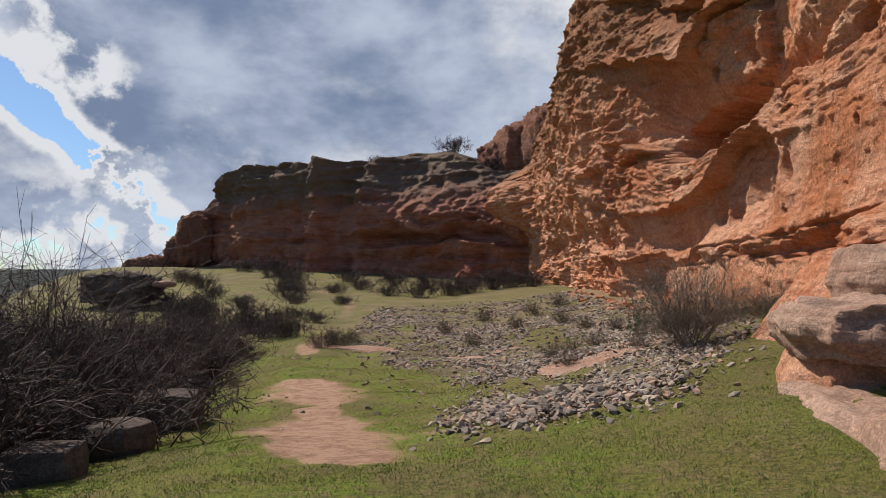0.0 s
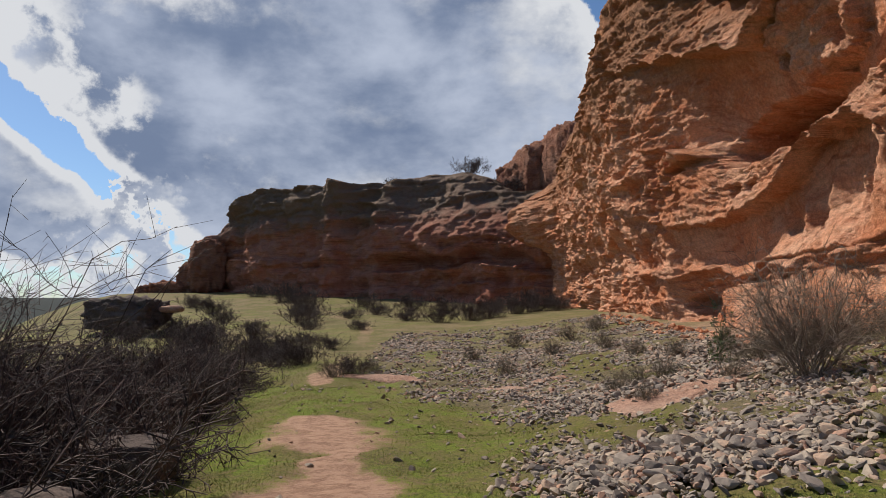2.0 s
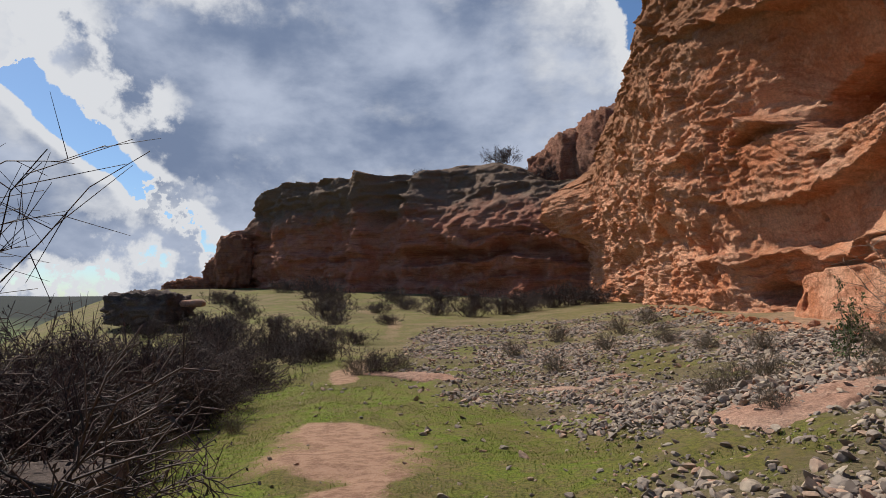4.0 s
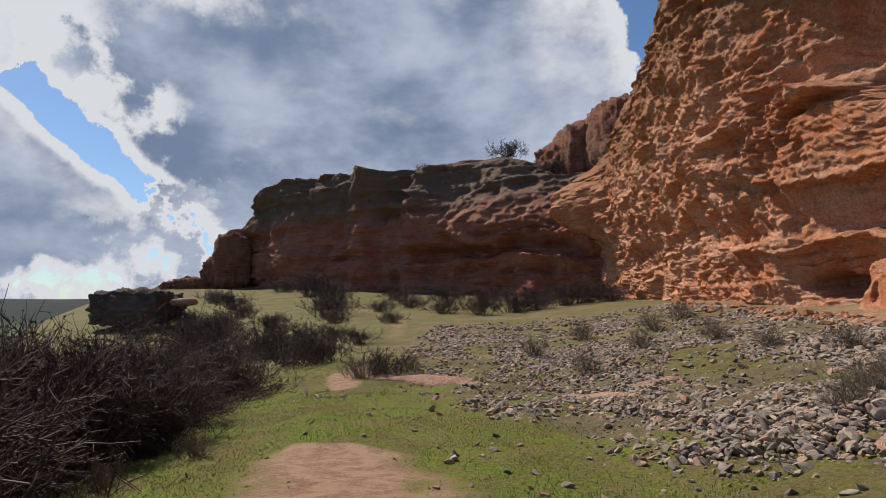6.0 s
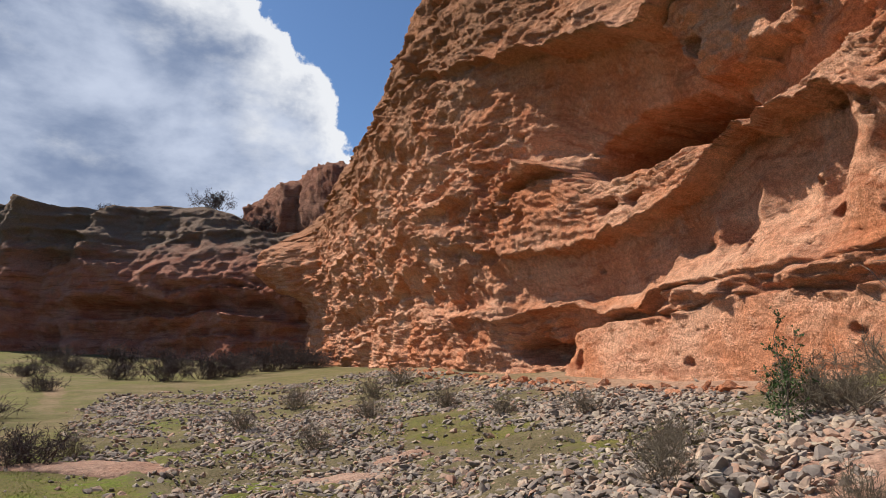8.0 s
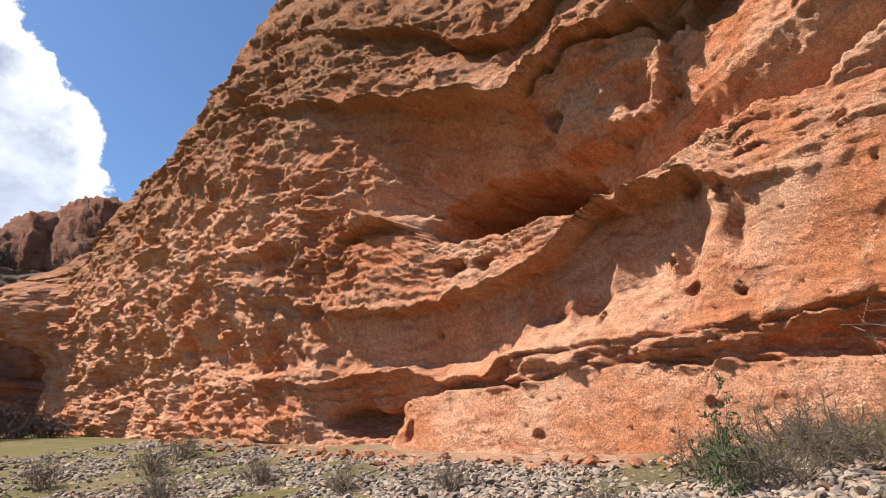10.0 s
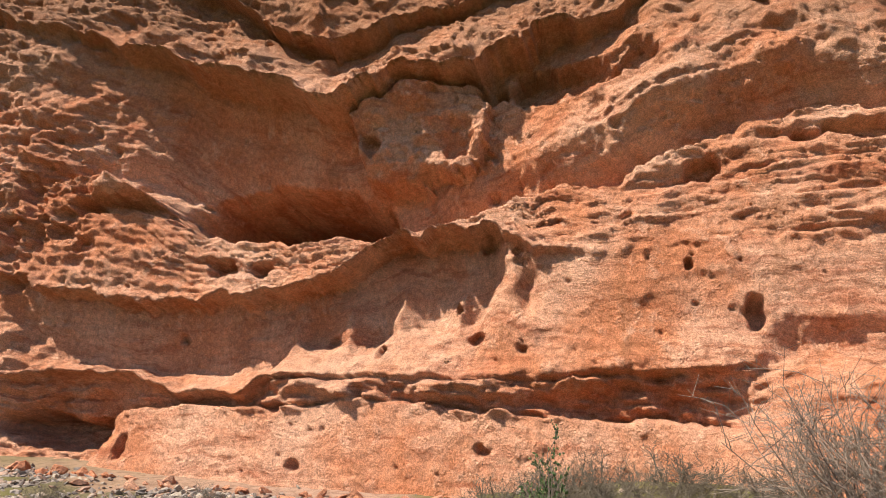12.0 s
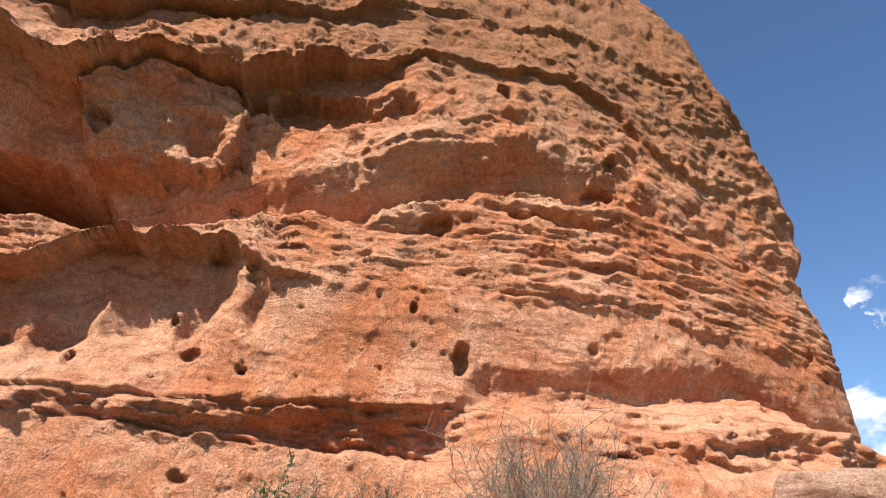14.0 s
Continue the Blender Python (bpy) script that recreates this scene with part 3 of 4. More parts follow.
    # the recess at the foot comes and goes
    recess = sstep(wz, c[0], c[0] + 0.1) * (1 - sstep(wz, c[1] - 0.1, c[1])) * right
    out = out + recess * (0.22 + 0.38 * fbm(y * 0.55, z * 1.4, 4, 0.6, seed=145))
    # the long undercut above the rising shelf at the foot of the near end
    cs = np.interp(y, [-8, 3, 5.8, 8, 9.8, 12, 13, 14.2], [2.4, 3.4, 4.0, 3.7, 3.3, 3.2, 2.6, 0.0])
    out = out - 0.34 * sstep(wz, cs, cs + 0.08) * (1 - sstep(wz, cs + 0.2, cs + 0.95)) * (1 - sstep(wy, 12.0, 12.7))
    foot = np.clip(cs - wz, 0, None)
    out = out + sstep(-y, -13.6, -11.5) * (np.minimum(1.2 * np.sqrt(foot + 0.001), 1.2) + 0.75 * foot) * sstep(foot, 0.0, 0.15)
    # broad relief
    out = out + (0.10 + 0.08 * sstep(wy, 22, 30)) * calm * fbm(y * 0.45, z * 0.6, 4, seed=61)
    out = out + 0.10 * np.maximum(calm, 0.4) * (1 - 0.75 * strata) * fbm(y * 1.1, z * 1.8, 4, 0.6, seed=63)
    # festooned bowls above the rims, honeycomb on the far half, pitted patches elsewhere
    sy, sz = y + 0.35 * fbm(y * 0.6, z * 0.6, 3, seed=151), z + 0.3 * fbm(y * 0.6, z * 0.6, 3, seed=157)
    out = out + 0.45 * high * (1 - 0.55 * far) * (1 - 0.6 * shelf) * bowls(sy * 0.62, sz * 0.85, 161) * (1 - sstep(z, 14, 17))
    lean_y = sy - 0.25 * sz
    comb = np.exp(-(((y - 30.0) / 2.6) ** 2 + ((z - 6.4) / 2.8) ** 2)) + 0.6 * np.exp(-(((y - 11.0) / 1.5) ** 2 + ((z - 7.75) / 0.3) ** 2)) + 0.6 * np.exp(-(((y - 28) / 5.0) ** 2 + ((z - 12.6) / 1.6) ** 2)) + 0.3 * np.exp(-(((y - 12.5) / 2.2) ** 2 + ((z - 10.2) / 0.6) ** 2))
    patch = sstep(fbm(y * 0.28, z * 0.4, 3, seed=101), -0.15, 0.45)
    honey = (1 - 0.6 * strata) * np.clip(far * (0.35 + 0.65 * patch) * (1 - 0.6 * sstep(z, 13, 17)) + comb, 0, 1)
    out = out + honey * (0.50 * far * bowls(sy * 0.34, sz * 0.85, 171) + 0.32 * bowls(lean_y * 0.85, sz * 1.6, 173, 0.8) + 0.17 * bowls(lean_y * 2.0, sz * 3.2, 175, 0.8))
    flute = far * (1 - sstep(z, 4.5, 8.5))
    out = out + 0.09 * flute * ridged(lean_y * 1.7, z * 0.35, 4, seed=91)
    ledge_far = ridged(y * 0.10, bed * 0.6 + 0.10 * y, 3, seed=95)
    out = out + 0.22 * far * ledge_far
    # pockets
    where = sstep(comb + 0.3 * fbm(y * 0.3, z * 0.42, 3, seed=105) + 0.10 * far, 0.42, 0.8)
    for scale, depth, size in ((1.3, 0.30, 0.40), (3.0, 0.13, 0.42), (6.0, 0.06, 0.40)):
        d, r = cells(y * scale * 0.85 + 0.2 * fbm(y * 2, z * 2, 2, seed=7), z * scale * 1.15, seed=int(scale * 50))
        out = out - depth * where * (0.3 + r) * (1 - sstep(d, size * 0.5, size * (0.75 + 0.3 * r)))
    for scale, depth, share in ((0.8, 0.22, 0.82), (2.2, 0.09, 0.86)):
        d, r = cells(y * scale, z * scale * 1.2, seed=int(300 + 10 * scale))
        out = out - depth * (r > share) * (1 - sstep(d, 0.04, 0.07 + 0.10 * r))
    # fine broken relief, rough in patches, with thin bedding lines
    rough = (0.35 + 0.65 * sstep(fbm(y * 0.35, z * 0.45, 3, seed=66), -0.25, 0.4)) * np.maximum(calm, 0.5)
    out = out + rough * (0.030 * ridged(y * 0.35, bed * 5.0, 3, seed=71) + 0.018 * ridged(y * 0.6, bed * 13.0, 2, seed=73)) * (1 + 0.8 * strata)
    out = out + rough * (1 - 0.75 * strata) * 0.06 * fbm(y * 2.2, z * 2.8, 5, 0.62, seed=83) + 0.05 * strata * fbm(y * 0.6, z * 3.4, 5, 0.62, seed=85)
    chip, _ = cells(y * 3.4 + 0.4 * fbm(y * 3, z * 3, 2, seed=87), bed * 4.4, seed=89)
    out = out + 0.06 * rough * (1 - 0.8 * strata) * sstep(fbm(y * 0.5, z * 0.6, 3, seed=107), -0.1, 0.3) * (chip - 0.4)
    ragged = 0.24 * fbm(y * 1.6, z * 1.9, 4, 0.6, seed=141)
    for hy, hz, wy2, wz2, dep in HOLLOWS:
        d = np.hypot((y - hy) / wy2, (wz - hz) / wz2) + ragged * (0.25 if dep > 2 else 1.0)
        out = out - dep * (1 - sstep(d, 0.5 if dep > 2 else 0.68, 1.0))
    return out, bed


def build_cliff():
    ys = graded([(-14, 2, 0.8, 0.10), (2, 6, 0.08, 0.04), (6, 33, 0.04, 0.04), (33, 68, 0.055, 0.2)])
    zs = graded([(-2.2, 0, 0.12, 0.06), (0, 13.5, 0.04, 0.04), (13.5, 20, 0.05, 0.16)])
    gy, gz = np.meshgrid(ys, zs, indexing="ij")
    y, z = gy.ravel(), gz.ravel()
    out, bed = cliff_out(y, z)
    x = plan_x(y, z) - out
    top = line([(-14, 14), (4, 17.5), (8, 19), (34, 19), (42, 18.0), (48, 16.8), (54, 15.6), (60, 14.6), (66, 13.8)], y)
    over = np.clip(z - top, 0, None)
    x = x + 6.0 * over
    z = np.where(over > 0, top + 0.3 * over, z)
    verts = np.stack([x, y, z], 1).reshape(len(ys), len(zs), 3)
    # the crown runs back to close the rock
    back = [verts]
    last = verts[:, -1, :]
    for dx, dz in ((6, 0.4), (20, 0.0), (60, -2.0), (60, -30.0)):
        q = last.copy()
        q[:, 0] += dx
        q[:, 2] += dz
        back.append(q[:, None, :])
    verts = np.concatenate(back, 1)
    ob = mesh_object("cliff", verts.reshape(-1, 3), grid_faces(verts.shape[0], verts.shape[1]), M_ROCK)
    beds = np.concatenate([bed.reshape(len(ys), len(zs)), np.full((len(ys), 4), 20.0)], 1).astype(np.float32)
    ob.data.attributes.new("bed", "FLOAT", "POINT").data.foreach_set("value", beds.ravel())
    tagged(ob, "tall red sandstone cliff with ledges, hollows and a dark cave", "cliff", kind="structure")


build_cliff()


# ---- the dark cliff beyond ----
def build_far_cliff():
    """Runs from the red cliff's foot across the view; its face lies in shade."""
    s = graded([(0, 63, 0.16, 0.18), (63, 84, 0.2, 0.4)])
    zs = graded([(-3, 22, 0.16, 0.16)])
    gs, gz = np.meshgrid(s, zs, indexing="ij")
    a, z = gs.ravel(), gz.ravel()
    bx = np.interp(a, [0, 10, 30, 62, 66, 84], [14.0, 5.5, -11.5, -36.6, -38.0, -40.0])
    by = np.interp(a, [0, 10, 30, 62, 66, 84], [64.0, 69.0, 79.0, 94.0, 98.0, 116.0])
    top = line([(0, 13.4), (9, 13.4), (13, 13.8), (17, 16.2), (21, 18.0), (25, 17.8), (30, 16.8), (34.5, 16.4), (36, 16.8), (37.3, 17.1), (38.6, 16.8), (42, 16.8), (53, 17.2), (56.5, 16.0), (59, 15.0), (60.2, 11.2), (62, 10.8), (66, 9.0), (84, 6.0)], a)
    top = top + 0.22 * fbm(a * 0.5, a * 0 + 2, 4, seed=12)
    wz = z + 0.5 * fbm(a * 0.2, z * 0.3, 4, seed=15)
    out = 0.9 * fbm(a * 0.16, z * 0.10, 4, seed=21) + 0.45 * ridged(a * 0.12, wz * 0.55, 4, seed=25)
    q = wz * 0.45 + 0.6 * fbm(a * 0.06, z * 0.1, 3, seed=27)
    out = out + 0.9 * sstep(fbm(a * 0.1, z * 0.2, 3, seed=29), -0.2, 0.4) * (q - np.floor(q) - 0.5)
    out = out + 0.25 * fbm(a * 0.8, wz * 1.1, 5, 0.55, seed=28)
    out = out - 1.2 * sstep(a, 29.0, 31.5) * (1 - sstep(a, 33.8, 35.6)) + 1.2 * np.exp(-((a - 37.0) / 2.2) ** 2) + 0.8 * sstep(a, 38, 43)
    out = out - 2.0 * sstep(wz, 5.0, 5.3) * (1 - sstep(wz, 6.0, 7.2)) * sstep(a, 7, 11) * (1 - sstep(a, 26, 31))
    out = out - 0.6 * sstep(wz, 2.8, 3.1) * (1 - sstep(wz, 3.4, 5.0))
    lean = 0.10 * z + (0.05 * np.clip(z - 9, 0, None) ** 2 + 0.5 * np.clip(z - 9, 0, None)) * (1 - sstep(a, 22, 36))
    nx, ny = 0.5, 0.866
    back = lean - out
    over = np.clip(z - top, 0, None)
    back = back + over * 9.0
    zz = np.where(over > 0, top + 0.12 * over + 0.25 * fbm(a * 0.7, z * 2, 3, seed=5) * np.minimum(over, 1), z)
    v = np.stack([bx + nx * back, by + ny * back, zz], 1)
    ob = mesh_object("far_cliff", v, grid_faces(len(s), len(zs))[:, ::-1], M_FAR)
    tagged(ob, "dark weathered sandstone cliff with a rounded grassy crown", "cliff", kind="structure")


build_far_cliff()


# ---- shrubs ----
def tubes(paths, r0, r1, sides=3):
    """One mesh of thin tapered tubes; paths is (count, nodes, 3), radii are per path."""
    n2, k, _ = paths.shape
    tang = np.gradient(paths, axis=1)
    tang /= np.linalg.norm(tang, axis=2, keepdims=True) + 1e-9
    ref = np.where(np.abs(tang[..., 2:3]) > 0.9, np.array([1.0, 0, 0]), np.array([0, 0, 1.0]))
    u = np.cross(tang, ref)
    u /= np.linalg.norm(u, axis=2, keepdims=True) + 1e-9
    w = np.cross(tang, u)
    rad = r0[:, None] + (r1 - r0)[:, None] * np.linspace(0, 1, k)[None, :]
    ring = []
    for i in range(sides):
        a = 2 * math.pi * i / sides
        ring.append(paths + rad[..., None] * (math.cos(a) * u + math.sin(a) * w))
    v = np.stack(ring, 2).reshape(-1, 3)
    base = (np.arange(n2) * k * sides)[:, None, None] + (np.arange(k - 1) * sides)[None, :, None] + np.arange(sides)[None, None, :]
    nxt = (np.arange(n2) * k * sides)[:, None, None] + (np.arange(k - 1) * sides)[None, :, None] + ((np.arange(sides) + 1) % sides)[None, None, :]
    f = np.stack([base, nxt, nxt + sides, base + sides], -1).reshape(-1, 4)
    return v, f


def grow(rng, start, direction, length, nodes, wander, lift):
    """Paths that leave start in a direction, bending at random and lifting or drooping."""
    n2 = len(start)
    p = np.zeros((n2, nodes, 3))
    p[:, 0] = start
    d = direction / (np.linalg.norm(direction, axis=1, keepdims=True) + 1e-9)
    for i in range(1, nodes):
        d = d + wander * rng.normal(size=(n2, 3))
        d[:, 2] += lift
        d /= np.linalg.norm(d, axis=1, keepdims=True)
        p[:, i] = p[:, i - 1] + d * (length / (nodes - 1))[:, None]
    return p


def sprout(rng, parents, per, spread, lo=0.25):
    """Start points and directions for side shoots along given paths."""
    n2, k, _ = parents.shape
    idx = np.repeat(np.arange(n2), per)
    t = lo + (1 - lo) * rng.random(len(idx))
    f = t * (k - 1)
    i = np.minimum(f.astype(int), k - 2)
    a, b2 = parents[idx, i], parents[idx, i + 1]
    return a + (b2 - a) * (f - i)[:, None], (b2 - a) / (np.linalg.norm(b2 - a, axis=1, keepdims=True) + 1e-9) + spread * rng.normal(size=(len(idx), 3))


def shrub(name, seed, width, height, stems, per1, per2, mat, label, thick=0.012, spread0=1.0, droop=0.0, base_spread=0.15, leaves=0, leaf_mat=None):
    """A shrub: stems from the ground, branches and fine twigs, each level a part."""
    rng = np.random.default_rng(seed)
    root = new(name)
    start = np.zeros((stems, 3))
    start[:, :2] = rng.normal(size=(stems, 2)) * width * base_spread
    start[:, 2] = -0.05
    ang = rng.random(stems) * 2 * math.pi
    out = rng.random(stems) ** 0.6 * spread0
    d = np.stack([np.cos(ang) * out * width / height, np.sin(ang) * out * width / height, np.ones(stems)], 1)
    ln = height * (0.7 + 0.5 * rng.random(stems))
    p0 = grow(rng, start, d, ln, 6, 0.13, 0.02 - droop)
    s1, d1 = sprout(rng, p0, per1, 0.75)
    p1 = grow(rng, s1, d1, height * (0.22 + 0.3 * rng.random(len(s1))), 4, 0.30, 0.03 - droop)
    s2, d2 = sprout(rng, p1, per2, 1.2)
    p2 = grow(rng, s2, d2, height * (0.08 + 0.15 * rng.random(len(s2))), 2, 0.22, 0.02)
    for q in (p1, p2):
        q[..., 2] = np.maximum(q[..., 2], 0.02)
    single = stems <= 60
    for pname, p, a, b2 in (("cane_tangle", p0, 1.0, 0.45), ("branchwork", p1, 0.55, 0.28), ("twig_mass", p2, 0.36, 0.2)):
        if pname == "cane_tangle" and single:
            for q in p:
                v, f = tubes(q[None], np.full(1, thick * a), np.full(1, thick * b2), 5)
                mesh_object("stem", v, f, mat, root)
            continue
        v, f = tubes(p, np.full(len(p), thick * a), np.full(len(p), thick * b2))
        tagged(mesh_object(pname, v, f, mat, root), kind="stuff")
    if leaves:
        s3, d3 = sprout(rng, p2, leaves, 0.9, 0.0)
        side = np.cross(d3, rng.normal(size=d3.shape))
        side /= np.linalg.norm(side, axis=1, keepdims=True) + 1e-9
        d3 = d3 / (np.linalg.norm(d3, axis=1, keepdims=True) + 1e-9)
        size = 0.015 + 0.013 * rng.random((len(s3), 1))
        v = np.stack([s3, s3 + d3 * size + side * size * 0.6, s3 + d3 * size * 2.2, s3 + d3 * size - side * size * 0.6], 1).reshape(-1, 3)
        tagged(mesh_object("leaves", v, np.arange(len(v)).reshape(-1, 4), leaf_mat, root, label="small dark leaves"), kind="stuff")
    tagged(root, label, "shrub")
    return root


def put(ob, x, y, turn=0.0, size=1.0, tall=None, sink=0.0):
    ob.matrix_basis = Matrix.Translation((x, y, float(ground_z(x, y)) - sink)) @ pose(0, 0, 0, 0, 0, turn) @ Matrix.Diagonal((size, size, tall or size, 1))
    return ob


def put_copy(ob, x, y, turn=0.0, size=1.0, tall=None, sink=0.0):
    return put(copy_thing(ob, Matrix()), x, y, turn, size, tall, sink)


M_WITHERED = twig_material("withered_leaves", (0.022, 0.018, 0.016, 1), (0.07, 0.05, 0.045, 1))
BRAMBLE = "dense leafless dark bramble thicket beside the path"
bramble_a = shrub("bramble", 1, 2.6, 1.5, 120, 12, 5, M_BRAMBLE, BRAMBLE, 0.017, 1.1, 0.10, 0.28, 1, M_WITHERED)
bramble_b = shrub("bramble", 2, 2.4, 1.7, 105, 12, 5, M_BRAMBLE, BRAMBLE, 0.017, 0.9, 0.05, 0.26, 1, M_WITHERED)
for b in (bramble_a, bramble_b):
    tagged(b, category="bramble", group="brambles along the path")
put(bramble_a, -5.7, 8.2, 20, 0.95, 1.2)
put(bramble_b, -7.2, 9.0, 0, 1.1, 1.25)
for i, (x, y, s) in enumerate([(-6.0, 10.4, 0.95), (-5.7, 6.4, 0.85), (-7.2, 11.4, 1.05), (-6.4, 12.6, 0.8), (-8.2, 13.4, 1.05), (-7.8, 15.4, 0.9), (-8.8, 16.6, 1.05),
                              (-7.6, 17.6, 0.85), (-9.2, 18.4, 0.95), (-7.9, 19.2, 0.72), (-8.8, 20.8, 0.8), (-8.8, 10.8, 1.2), (-8.8, 23.6, 0.85)]):
    put_copy((bramble_a, bramble_b)[i % 2], x, y, 47 * i, s, s * (1.25 if y > 13 else 1.15))
shoot = shrub("wild_rose", 6, 0.9, 2.6, 16, 9, 4, M_BRAMBLE, "tall arching leafless wild rose shoots above brambles", 0.010, 0.9, 0.03, 0.25)
tagged(shoot, group="wild rose shoots")
put(shoot, -5.6, 8.6, 0, 1.0)
put_copy(shoot, -6.4, 10.2, 120, 1.0)
put_copy(shoot, -7.4, 9.2, 220, 1.05)

bare_shrub = shrub("bare_shrub", 5, 1.75, 1.65, 54, 9, 4, M_TWIG, "leafless grey-brown shrub among the stones", 0.010, 0.95, 0.0, 0.07)
put(bare_shrub, 4.85, 12.5, 0, 1.0)
scrub = shrub("dark_scrub", 8, 1.3, 1.0, 34, 8, 4, M_BRAMBLE, "low dark leafless scrub bush", 0.015, 0.95, 0.03, 0.24, 2, M_WITHERED)
put(scrub, -4.2, 24.6, 0, 0.7)
tagged(scrub, group="dark scrub below the far cliff")
rng = np.random.default_rng(77)
for x, y, s in [(-8.9, 32.6, 1.4), (-10.2, 33.6, 1.3), (-6.8, 33.4, 0.8), (-8.2, 29.0, 1.3), (-7.0, 28.2, 1.1), (-9.5, 26.5, 1.3), (-12, 30, 1.5), (-14, 36, 1.8), (-17, 42, 2.0), (-11.0, 47, 1.3), (-7.0, 44, 1.1), (-9.0, 38, 1.0), (-23, 60, 2.0), (-28, 68, 2.2), (-14, 58, 1.8), (-12.5, 52, 2.6), (-9.5, 55, 1.6), (-7.5, 58, 1.8),
                (-4.5, 52, 1.6), (-2.0, 50, 1.7), (0.5, 52, 2.0), (2.0, 53, 2.3), (4.5, 56, 2.2), (6.5, 58, 3.0), (8.3, 58, 2.2), (-16, 66, 3.0), (-20, 74, 3.0), (-26, 82, 2.6),
                (-1.5, 60, 2.2), (-5.0, 64, 2.4), (-10.0, 68, 2.4), (3.0, 61, 2.4), (-13.5, 33.5, 1.2), (-10.5, 33, 1.2), (-16.5, 39, 1.5), (-20.5, 46.5, 1.7), (-17.5, 45, 1.5), (-21.5, 42.5, 1.4), (-15, 47, 1.5), (-12.8, 41, 1.4), (-19, 52, 1.6)]:
    k = s * (0.66 if y > 43 else 0.85)
    put_copy(scrub, x, y, rng.random() * 360, k, k * (0.8 + 0.4 * rng.random()))
for a_x, a_y, a_z, s in ((1.4, 83.5, 17.9, 2.0), (6.0, 78.0, 14.0, 2.2), (-9.0, 84.0, 16.4, 1.0)):
    put_copy(scrub, a_x, a_y, rng.random() * 360, s).location.z = a_z
tuft = shrub("dry_tuft", 9, 0.5, 0.42, 40, 5, 3, M_DRY, "small dry brown thyme tuft between stones", 0.005, 1.0, 0.0, 0.2)
tagged(tuft, category="tuft", group="dry tufts among the stones")
put(tuft, 3.4, 16.2)
for x, y, s in [(2.6, 15.4, 1.1), (4.0, 16.8, 1.2), (1.2, 24.5, 1.3), (3.2, 27.0, 1.4), (5.0, 26.0, 1.4), (2.2, 32.0, 1.7), (4.5, 31.0, 1.6), (6.0, 33.0, 1.7), (-3.6, 25.4, 1.2),
                (-4.8, 24.2, 1.3), (0.2, 29.0, 1.4), (2.7, 13.4, 0.8), (4.3, 14.0, 0.9), (5.8, 21.0, 1.2), (5.2, 23.5, 1.2), (-5.4, 16.3, 0.8), (-6.0, 15.0, 0.8)]:
    put_copy(tuft, x, y, rng.random() * 360, s)
thorn = shrub("thorn_shrub", 12, 1.2, 0.62, 40, 9, 5, M_DRY, "low tangled leafless shrub below the cliff", 0.008, 1.0, 0.02, 0.25)
tagged(thorn, group="tangled shrubs below the cliff")
put(thorn, 5.6, 15.6)
for x, y, s in [(6.5, 16.4, 1.0), (6.4, 14.9, 1.1), (7.4, 15.6, 1.1), (7.5, 14.0, 1.1), (6.9, 12.9, 0.9)]:
    put_copy(thorn, x, y, rng.random() * 360, s)
evergreen = shrub("evergreen_sapling", 14, 0.2, 1.05, 4, 9, 6, M_TWIG, "young evergreen sapling with small dark leaves", 0.012, 0.3, -0.03, 0.06, 8, M_LEAF)
put(evergreen, 4.85, 15.75, 0, 0.75, 0.95)


# ---- stones ----
def stone_shape(seed, cuts=9, level=1):
    """An angular stone: a ball cut by chance planes."""
    rng2 = np.random.default_rng(seed)
    bm = bmesh.new()
    bmesh.ops.create_icosphere(bm, subdivisions=level, radius=1.0)
    v = np.array([q.co[:] for q in bm.verts])
    f = np.array([[q.index for q in p.verts] for p in bm.faces])
    bm.free()
    for _ in range(cuts):
        d = rng2.normal(size=3)
        d /= np.linalg.norm(d)
        h = 0.38 + 0.30 * rng2.random()
        over = np.maximum(v @ d - h, 0)
        v = v - over[:, None] * d
    v *= np.array([1.0, 0.6 + 0.35 * rng2.random(), 0.32 + 0.36 * rng2.random()])
    return v, f


SHAPES = [stone_shape(100 + i, 12, 3) for i in range(12)]
MIDDLE = [stone_shape(150 + i, 11, 2) for i in range(12)]
SMALL = [stone_shape(200 + i, 6, 1) for i in range(12)]


